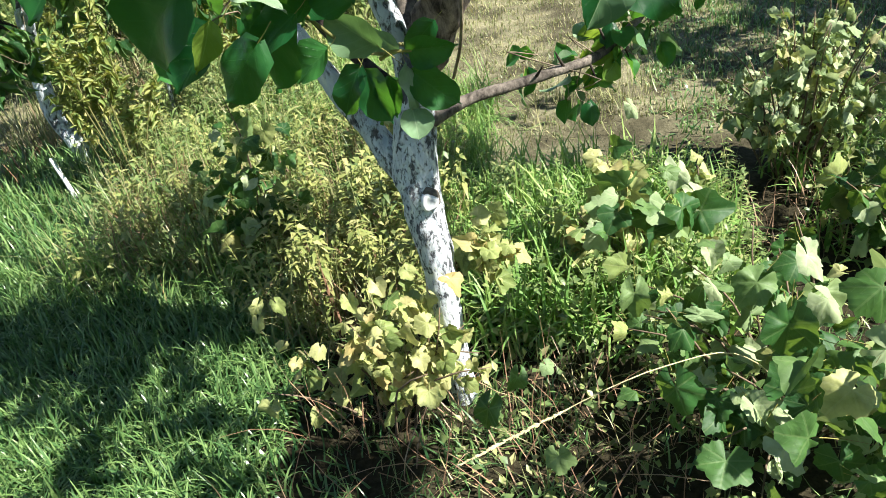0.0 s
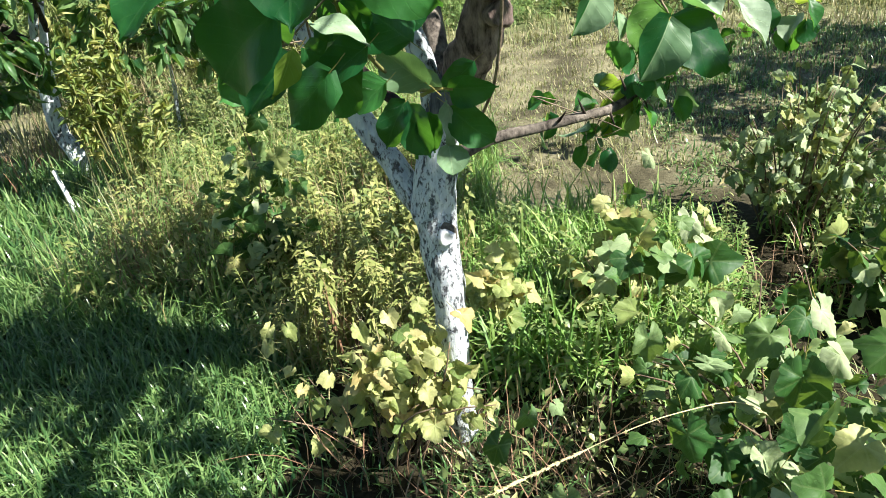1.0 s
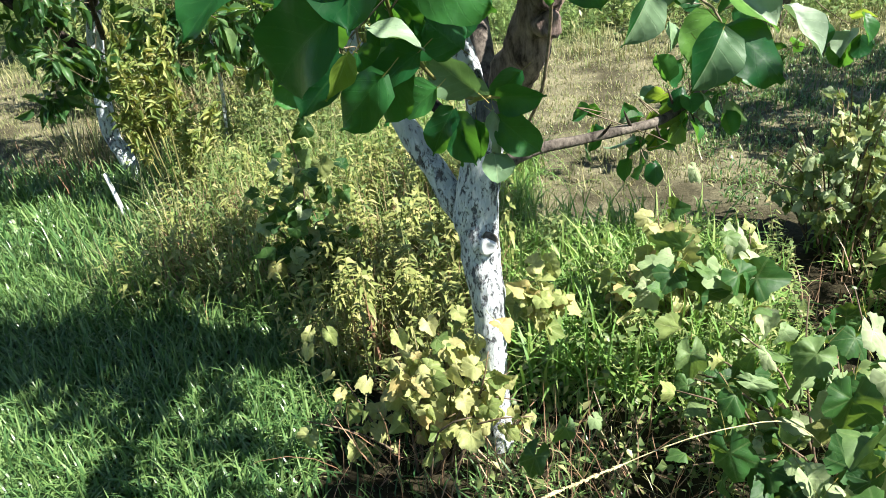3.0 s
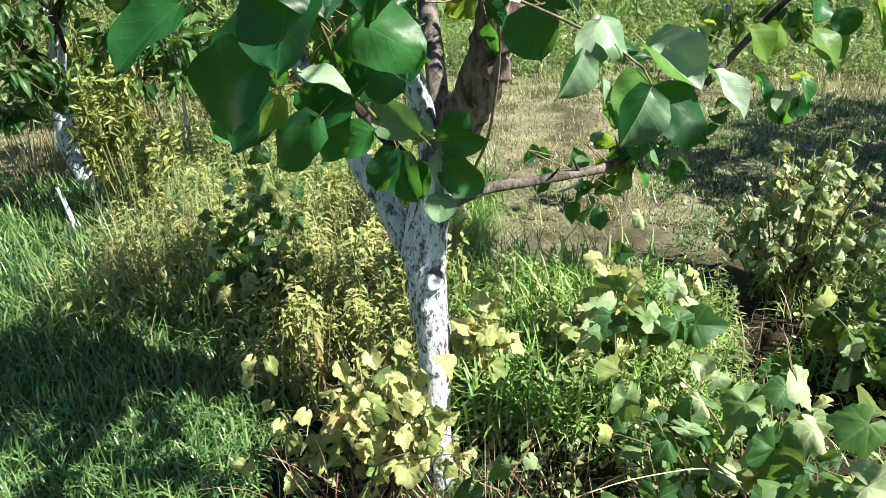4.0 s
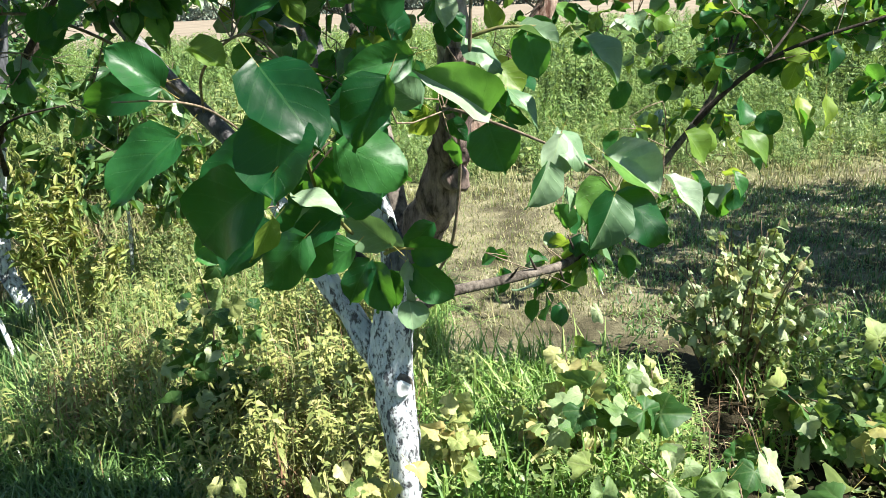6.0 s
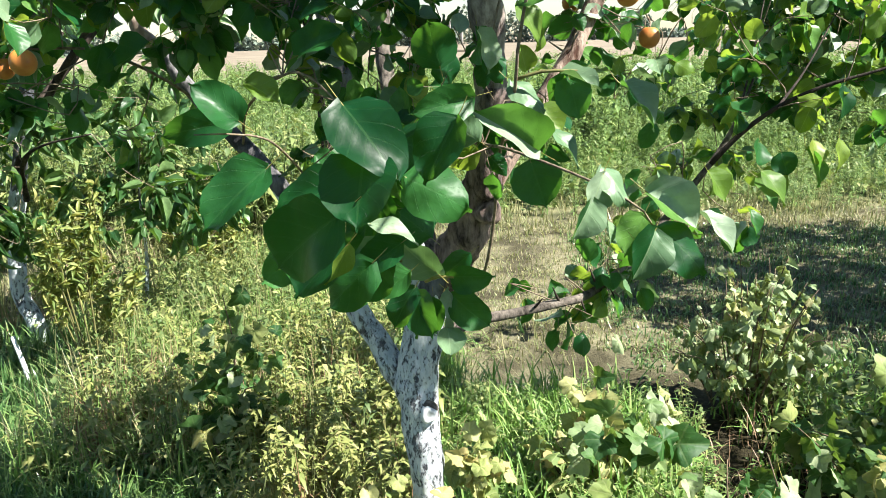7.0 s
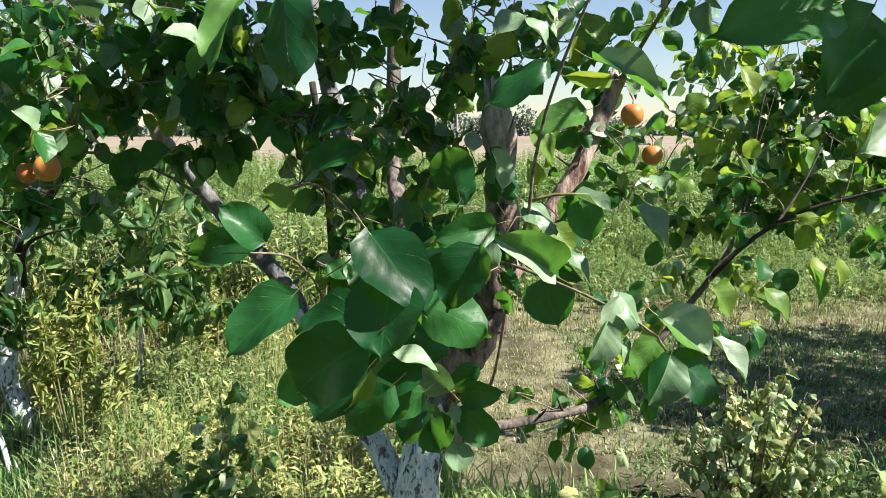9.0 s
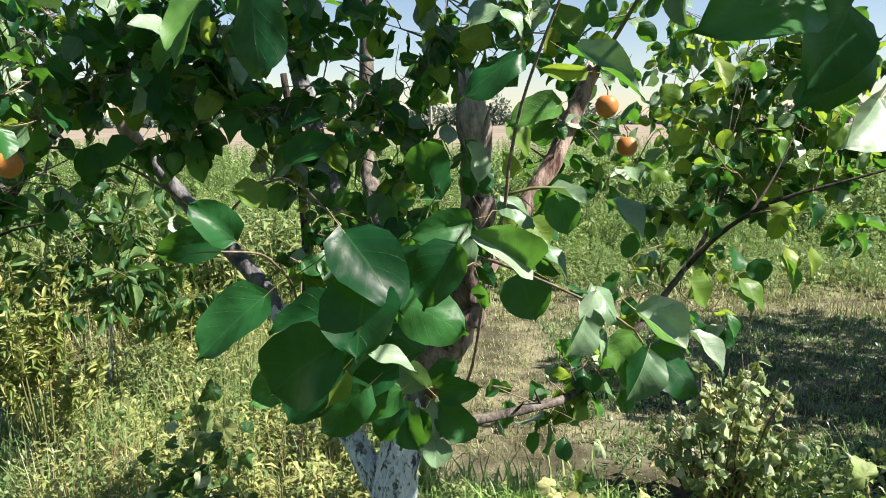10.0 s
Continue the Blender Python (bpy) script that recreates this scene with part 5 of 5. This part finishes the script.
currant_bush("currant_bush", (0.55, 1.95, 0.0), "yellow-green currant bush behind the leafy one", (0.28, 0.2, 0.68), 130, 0.06, [YELLOW_LEAF, PETIOLE], (), 9)


# ---------------------------------------------------------------- stakes and far poles
def stake(at, lean, high, label):
    post = thing("stake", at, label, "stake")
    part("shaft", tube("shaft", [(0, 0, -0.05, 0.013), (lean[0] * 0.5, lean[1] * 0.5, high * 0.5, 0.012), (lean[0], lean[1], high, 0.011)], 8, 0.1, 0.04), WHITE_PAINT, post)


stake((-1.95, 2.95, 0.0), (-0.12, 0.1, 0.0), 0.24, "short whitewashed stake leaning in the grass")


def pole(at, high):
    post = thing("utility_pole", at, "tall thin wooden utility pole far off beyond the field", "pole", "far poles")
    part("shaft", tube("shaft", [(0, 0, -0.5, 0.28), (0, 0, high * 0.5, 0.24), (0, 0, high, 0.18)], 8, 0, 1.5), POLE_WOOD, post)
    part("crossarm", tube("crossarm", [(-0.8, 0, high - 0.5, 0.1), (0.8, 0, high - 0.5, 0.1)], 6, 0, 0.8), POLE_WOOD, post)


for x, y, high in ((52.5, 165, 7.5), (-1.7, 150, 5.5), (0.6, 150, 5.5)):
    pole((x, y, 0.0), high)


# ---------------------------------------------------------------- grass, weeds, far woods
def blade(bend, lobes=3):
    """A grass blade of unit length that bows over by bend radians from root to tip."""
    verts, faces, uvs = [], [], []
    y = z = 0.0
    for i in range(lobes + 1):
        h = i / lobes
        w = 0.5 * (1 - h ** 2.2) + (0.02 if i < lobes else 0)
        if i:
            a = bend * (h - 0.5 / lobes)
            y, z = y + math.sin(a) / lobes, z + math.cos(a) / lobes
        if i < lobes:
            verts += [(-w, y, z), (w, y, z)]
            uvs += [(0, h), (1, h)]
        else:
            verts.append((0, y, z))
            uvs.append((0.5, 1))
    for i in range(lobes - 1):
        faces.append((2 * i, 2 * i + 1, 2 * i + 3, 2 * i + 2))
    faces.append((2 * lobes - 2, 2 * lobes - 1, 2 * lobes))
    return template(verts, faces, uvs)


BLADES = [blade(0.4), blade(1.0, 4), blade(1.7, 5)]
ARCHED = [blade(1.0, 4), blade(1.8, 5), blade(2.6, 6)]


def placed(rng, x, y, z, high, wide, lean):
    """Matrices of blades: width across, height up, leaning any way."""
    n = len(x)
    yaw, tip = rng.uniform(0, 2 * np.pi, n), rng.normal(0, lean, n)
    cy, sy, ct, st = np.cos(yaw), np.sin(yaw), np.cos(tip), np.sin(tip)
    m = np.zeros((n, 4, 4))
    m[:, 0, 0], m[:, 1, 0] = cy * wide, sy * wide
    m[:, 0, 1], m[:, 1, 1], m[:, 2, 1] = -sy * ct * high, cy * ct * high, st * high
    m[:, 0, 2], m[:, 1, 2], m[:, 2, 2] = sy * st * high, -cy * st * high, ct * high
    m[:, 0, 3], m[:, 1, 3], m[:, 2, 3], m[:, 3, 3] = x, y, z, 1
    return m


def clumped(rng, box, tufts, each, spread):
    """Points in tufts over a box x0, x1, y0, y1."""
    cx, cy = rng.uniform(box[0], box[1], tufts), rng.uniform(box[2], box[3], tufts)
    x = (cx[:, None] + rng.normal(0, spread, (tufts, each))).ravel()
    y = (cy[:, None] + rng.normal(0, spread, (tufts, each))).ravel()
    return x, y


def grass(name, label, mat, beds, seed, shapes=BLADES):
    """beds: box, tufts, blades in a tuft, spread of a tuft, height, width, lean."""
    rng = np.random.default_rng(seed)
    items = [(b, []) for b in shapes]
    for box, tufts, each, spread, high, wide, lean in beds:
        x, y = clumped(rng, box, tufts, each, spread)
        n = len(x)
        m = placed(rng, x, y, rise(x, y) - 0.004, high * rng.uniform(0.5, 1.25, n), wide * rng.uniform(0.6, 1.3, n), lean)
        pick = rng.integers(0, 3, n)
        for k in range(3):
            items[k][1].append(m[pick == k])
    me = join_templates(name, [(b, np.concatenate(ms)) for b, ms in items], [mat])
    tagged(part(name, me, mat), label, "grass", kind="stuff")


grass("lawn_grass", "short thick green grass in dappled shade", LAWN, (
    ((-2.6, -0.5, 0.7, 2.5), 3600, 10, 0.045, 0.125, 0.007, 0.6),
    ((-0.55, 0.3, 0.9, 1.9), 130, 8, 0.04, 0.1, 0.006, 0.8),
    ((-3.2, -1.0, 2.3, 3.6), 1000, 10, 0.04, 0.18, 0.010, 0.9),
    ((-0.2, 1.6, 0.75, 1.7), 90, 9, 0.03, 0.12, 0.004, 0.8),
    ((-6.0, -2.5, 0.5, 3.5), 1500, 9, 0.05, 0.14, 0.008, 0.8),
    ((1.5, 6.5, 0.5, 3.2), 1800, 9, 0.05, 0.13, 0.008, 0.8),
    ((0.9, 4.0, 3.0, 5.6), 1500, 9, 0.05, 0.07, 0.008, 0.9),
    ((-6.0, 6.5, -4.5, 0.9), 5600, 9, 0.07, 0.13, 0.016, 0.9)), 1, ARCHED)
grass("tall_grass", "tall yellow-green grass round the tree", TALL, (
    ((-1.5, 0.05, 2.05, 3.7), 700, 12, 0.03, 0.33, 0.0055, 0.35),
    ((0.08, 0.85, 1.75, 2.6), 440, 12, 0.045, 0.27, 0.012, 0.9),
    ((0.05, 0.75, 1.7, 2.7), 40, 7, 0.05, 0.36, 0.009, 0.6),
    ((-1.9, -0.5, 3.3, 4.8), 480, 12, 0.035, 0.33, 0.006, 0.35),
    ((1.2, 2.2, 1.9, 2.8), 60, 12, 0.04, 0.24, 0.009, 0.7),
    ((-4.0, 4.0, 8.0, 12.0), 900, 8, 0.1, 0.4, 0.014, 0.3)), 2, ARCHED)
grass("mown_grass", "short dry mown grass and straw", DRY, (
    ((-4.5, 6.0, 3.2, 6.0), 7000, 10, 0.05, 0.042, 0.0055, 1.1),
    ((-6.0, 9.0, 5.5, 7.5), 1800, 8, 0.08, 0.11, 0.009, 0.7),
    ((-0.6, -0.1, 1.75, 2.4), 90, 8, 0.04, 0.3, 0.006, 0.5),
    ((-0.3, 1.5, 0.9, 1.8), 90, 6, 0.06, 0.2, 0.003, 1.2),
    ((-1.4, -1.0, 2.25, 2.55), 60, 12, 0.04, 0.2, 0.004, 0.6),
    ((-1.2, -0.12, 2.1, 2.75), 130, 10, 0.045, 0.27, 0.0085, 0.6),
    ((-1.7, -0.2, 2.2, 3.7), 170, 8, 0.045, 0.42, 0.0045, 0.3),
    ((-2.8, -0.8, 3.6, 5.0), 200, 8, 0.06, 0.5, 0.006, 0.3),
    ((-0.4, 0.9, 3.0, 3.7), 50, 8, 0.05, 0.16, 0.004, 0.8)), 3)


grass("dead_stalks", "reddish-brown dead stalks lying in the weeds", DEAD, (
    ((-2.69, -1.99, 3.82, 4.42), 22, 10, 0.06, 0.34, 0.006, 0.9),
    ((-2.92, -2.42, 3.25, 3.70), 14, 9, 0.06, 0.26, 0.006, 0.7),
    ((-1.4, -1.0, 2.25, 2.7), 70, 9, 0.05, 0.34, 0.005, 0.55),
    ((-0.75, -0.2, 2.2, 3.0), 60, 7, 0.05, 0.36, 0.005, 0.4),
    ((-0.5, -0.05, 1.8, 2.3), 46, 8, 0.05, 0.3, 0.006, 0.6),
    ((0.95, 1.35, 2.1, 2.6), 14, 8, 0.05, 0.22, 0.004, 0.9),
    ((-0.4, 0.7, 1.1, 1.6), 60, 4, 0.09, 0.34, 0.0035, 1.3)), 4)


def weed(seed, high_leaves=18, broad=1.0):
    """A thin stem with narrow leaves all the way up."""
    rng = random.Random(seed)
    verts, faces, uvs = [], [], []
    bend = rng.uniform(-0.12, 0.12)
    for i in range(5):
        h = i / 4
        for a in range(3):
            r = 0.009 * (1 - 0.7 * h)
            verts.append((bend * h * h + r * math.cos(a * 2.094), r * math.sin(a * 2.094), h))
            uvs.append((0.5, h * 0.5))
    for i in range(4):
        for a in range(3):
            b = (a + 1) % 3
            faces.append((i * 3 + a, i * 3 + b, i * 3 + 3 + b, i * 3 + 3 + a))
    for i in range(high_leaves):
        h = 0.2 + 0.8 * (i + rng.random()) / high_leaves
        a, up = rng.uniform(0, 6.283), rng.uniform(-0.2, 0.9)
        long, wide = rng.uniform(0.14, 0.28) * (1.15 - 0.6 * h), broad * rng.uniform(0.014, 0.032)
        way = Vector((math.cos(a), math.sin(a), up)).normalized()
        side = Vector((-math.sin(a), math.cos(a), rng.uniform(-0.3, 0.3))) * wide
        foot = Vector((bend * h * h, 0, h))
        k = len(verts)
        keel = Vector((0, 0, -0.3 * wide))
        verts += [foot, foot + way * long * 0.4 + side, foot + way * long * 0.45 + keel, foot + way * long * 0.4 - side, foot + way * long - Vector((0, 0, long * rng.uniform(0.2, 0.7)))]
        uvs += [(0.5, 0.2), (1, 0.5), (0.5, 0.5), (0, 0.5), (0.5, 0.9)]
        faces += [(k, k + 1, k + 2), (k, k + 2, k + 3), (k + 1, k + 4, k + 2), (k + 2, k + 4, k + 3)]
    return template(verts, faces, uvs)


WEEDS = [weed(1, 14, 0.65), weed(2, 16, 0.8), weed(3, 20, 0.6)]
HERBS = [weed(4, 24, 0.9), weed(5, 28, 0.75), weed(6, 32, 1.1)]
SPRIG = template([(0, 0, 0), (0.5, 0.45, 0.06), (-0.5, 0.45, 0.06), (0, 0.5, -0.04), (0, 1, -0.2)], [(0, 1, 3), (0, 3, 2), (1, 4, 3), (3, 4, 2)], [(0.5, 0), (1, 0.5), (0, 0.5), (0.5, 0.5), (0.5, 1)])


def ground_cover(beds, seed):
    """Small leaves of low herbs, heaped loosely over the ground."""
    rng = np.random.default_rng(seed)
    ms = []
    for box, tufts, each, spread, high, size in beds:
        x, y = clumped(rng, box, tufts, each, spread)
        n = len(x)
        z = rise(x, y) + high * rng.uniform(0, 1, n) ** 1.4
        long = size * rng.uniform(0.5, 1.3, n)
        ms.append(placed(rng, x, y, z, long, long * rng.uniform(0.35, 0.8, n), 0.9))
    me = join_templates("ground_cover", [(SPRIG, np.concatenate(ms))], [WEED])
    tagged(part("ground_cover", me, WEED), "low leafy herbs among the grass", "herbs", kind="stuff")


ground_cover((
    ((-1.7, -0.1, 2.0, 3.6), 55, 14, 0.05, 0.28, 0.03),
    ((-1.5, -0.12, 1.95, 3.2), 90, 12, 0.05, 0.34, 0.034),
    ((0.05, 0.75, 1.7, 2.6), 130, 18, 0.06, 0.22, 0.036),
    ((0.0, 1.6, 0.85, 1.8), 110, 14, 0.05, 0.14, 0.03),
    ((-2.8, -0.8, 3.4, 5.5), 36, 14, 0.07, 0.4, 0.045),
    ((1.25, 2.4, 1.8, 2.8), 90, 24, 0.07, 0.22, 0.045),
    ((-5.0, 9.0, 6.5, 11.0), 900, 18, 0.2, 0.25, 0.08)), 8)


def weeds(name, label, mat, beds, seed, shapes=WEEDS):
    rng = np.random.default_rng(seed)
    items = [(w, []) for w in shapes]
    for box, tufts, each, spread, high in beds:
        x, y = clumped(rng, box, tufts, each, spread)
        n = len(x)
        size = high * rng.uniform(0.55, 1.15, n)
        m = placed(rng, x, y, rise(x, y) - 0.01, size, size * rng.uniform(0.8, 1.2, n), 0.16)
        pick = rng.integers(0, 3, n)
        for k in range(3):
            items[k][1].append(m[pick == k])
    me = join_templates(name, [(b, np.concatenate(ms)) for b, ms in items], [mat])
    tagged(part(name, me, mat), label, "weeds", kind="stuff")


weeds("weeds", "thin yellow-green weeds with narrow leaves", WEED, (
    ((-1.45, -0.15, 2.2, 3.9), 60, 5, 0.05, 0.42),
    ((-1.95, -1.0, 3.3, 4.2), 45, 6, 0.08, 0.42),
    ((0.1, 0.95, 1.75, 2.6), 55, 5, 0.05, 0.27),
    ((-3.5, -0.8, 4.8, 6.5), 170, 6, 0.12, 0.9)), 5)
weeds("yellowing_herbs", "leafy yellowing herbs on thin dark stems", HERB, (
    ((-1.5, -0.1, 2.15, 3.3), 70, 4, 0.05, 0.36),
    ((-0.7, -0.1, 2.2, 3.4), 16, 5, 0.05, 0.40),
    ((-0.65, -0.08, 1.8, 2.5), 60, 4, 0.04, 0.34),
    ((-1.9, -0.8, 3.2, 4.7), 26, 4, 0.07, 0.4)), 15, HERBS)
weeds("field_weeds", "rough green weeds along the edge of the field", FIELD_WEED, (
    ((-5.0, 8.0, 6.2, 8.5), 700, 6, 0.12, 0.3),
    ((-8.0, 10.0, 8.0, 13.0), 1000, 5, 0.15, 0.55),
    ((-14.0, 18.0, 12.0, 24.0), 1300, 5, 0.3, 0.95),
    ((1.0, 9.0, 9.0, 15.0), 300, 6, 0.2, 0.95)), 6, HERBS)


def far_woods():
    """A line of trees beyond the field: many small tufts heaped into uneven crowns."""
    rng = np.random.default_rng(9)
    ms = []
    for x in np.arange(-160, 200, 1.7):
        tall = 2.6 + 0.9 * np.sin(x * 0.21) + 1.0 * np.sin(x * 0.07 + 2) + rng.uniform(0, 1.6)
        if 40 < x < 75:
            tall *= 0.6
        if rng.random() < 0.05 or abs(x - 2.2) < 0.9:
            tall += 2.6
        n = 170
        a, r = rng.uniform(0, 6.283, n), np.sqrt(rng.uniform(0, 1, n)) * 1.9
        h = rng.uniform(0, 1, n)
        s = placed(rng, x + r * np.cos(a) * (1.1 - 0.5 * h), 165 + r * np.sin(a) + rng.uniform(-6, 6), h * tall, rng.uniform(0.6, 1.1, n), rng.uniform(0.45, 0.9, n), 1.2)
        ms.append(s)
    me = join_templates("far_woods", [(SPRIG, np.concatenate(ms))], [HAZY_WOODS])
    tagged(part("far_woods", me, HAZY_WOODS), "distant line of low trees beyond the dry field", "woods", kind="stuff")


far_woods()


def seed_stalk(rows, label):
    """A long dry grass stalk with a bristly seed head at its end."""
    straw = thing("grass_stalk", rows[0][:3], label, "grass stalk")
    part("stem", tube("stem", local(straw, rows), 6, 0.0, 0.04), STRAW, straw)
    line = smooth_line(local(straw, rows), 0.004)
    verts, faces = [], []
    rng = random.Random(2)
    head = line[int(len(line) * 0.82):]
    for i, row in enumerate(head):
        size = 0.0024 * math.sin(math.pi * (0.15 + 0.85 * i / len(head))) + 0.002
        for s in range(3):
            k = len(verts)
            way = wander(rng).normalized() * size
            on = Vector(row[:3])
            ahead = Vector(head[min(i + 1, len(head) - 1)][:3] - head[i - 1 if i else 0][:3]).normalized() * 0.01
            verts += [on, on + way * 0.7 + ahead * 0.5, on + way + ahead, on - way * 0.1 + ahead * 0.6]
            faces.append((k, k + 1, k + 2, k + 3))
    part("seed_head", mesh_of("seed_head", verts, faces, [(0, 0)] * len(verts)), STRAW, straw)


seed_stalk([(0.8, 1.2, -0.02, 0.0014), (0.74, 1.16, 0.3, 0.0013), (0.62, 1.09, 0.48, 0.0012), (0.475, 1.0, 0.545, 0.0012), (0.36, 0.92, 0.575, 0.0011), (0.267, 0.85, 0.59, 0.0010), (0.19, 0.795, 0.6, 0.0009), (0.124, 0.75, 0.605, 0.0007)], "long pale dry grass stalk with a seed head")
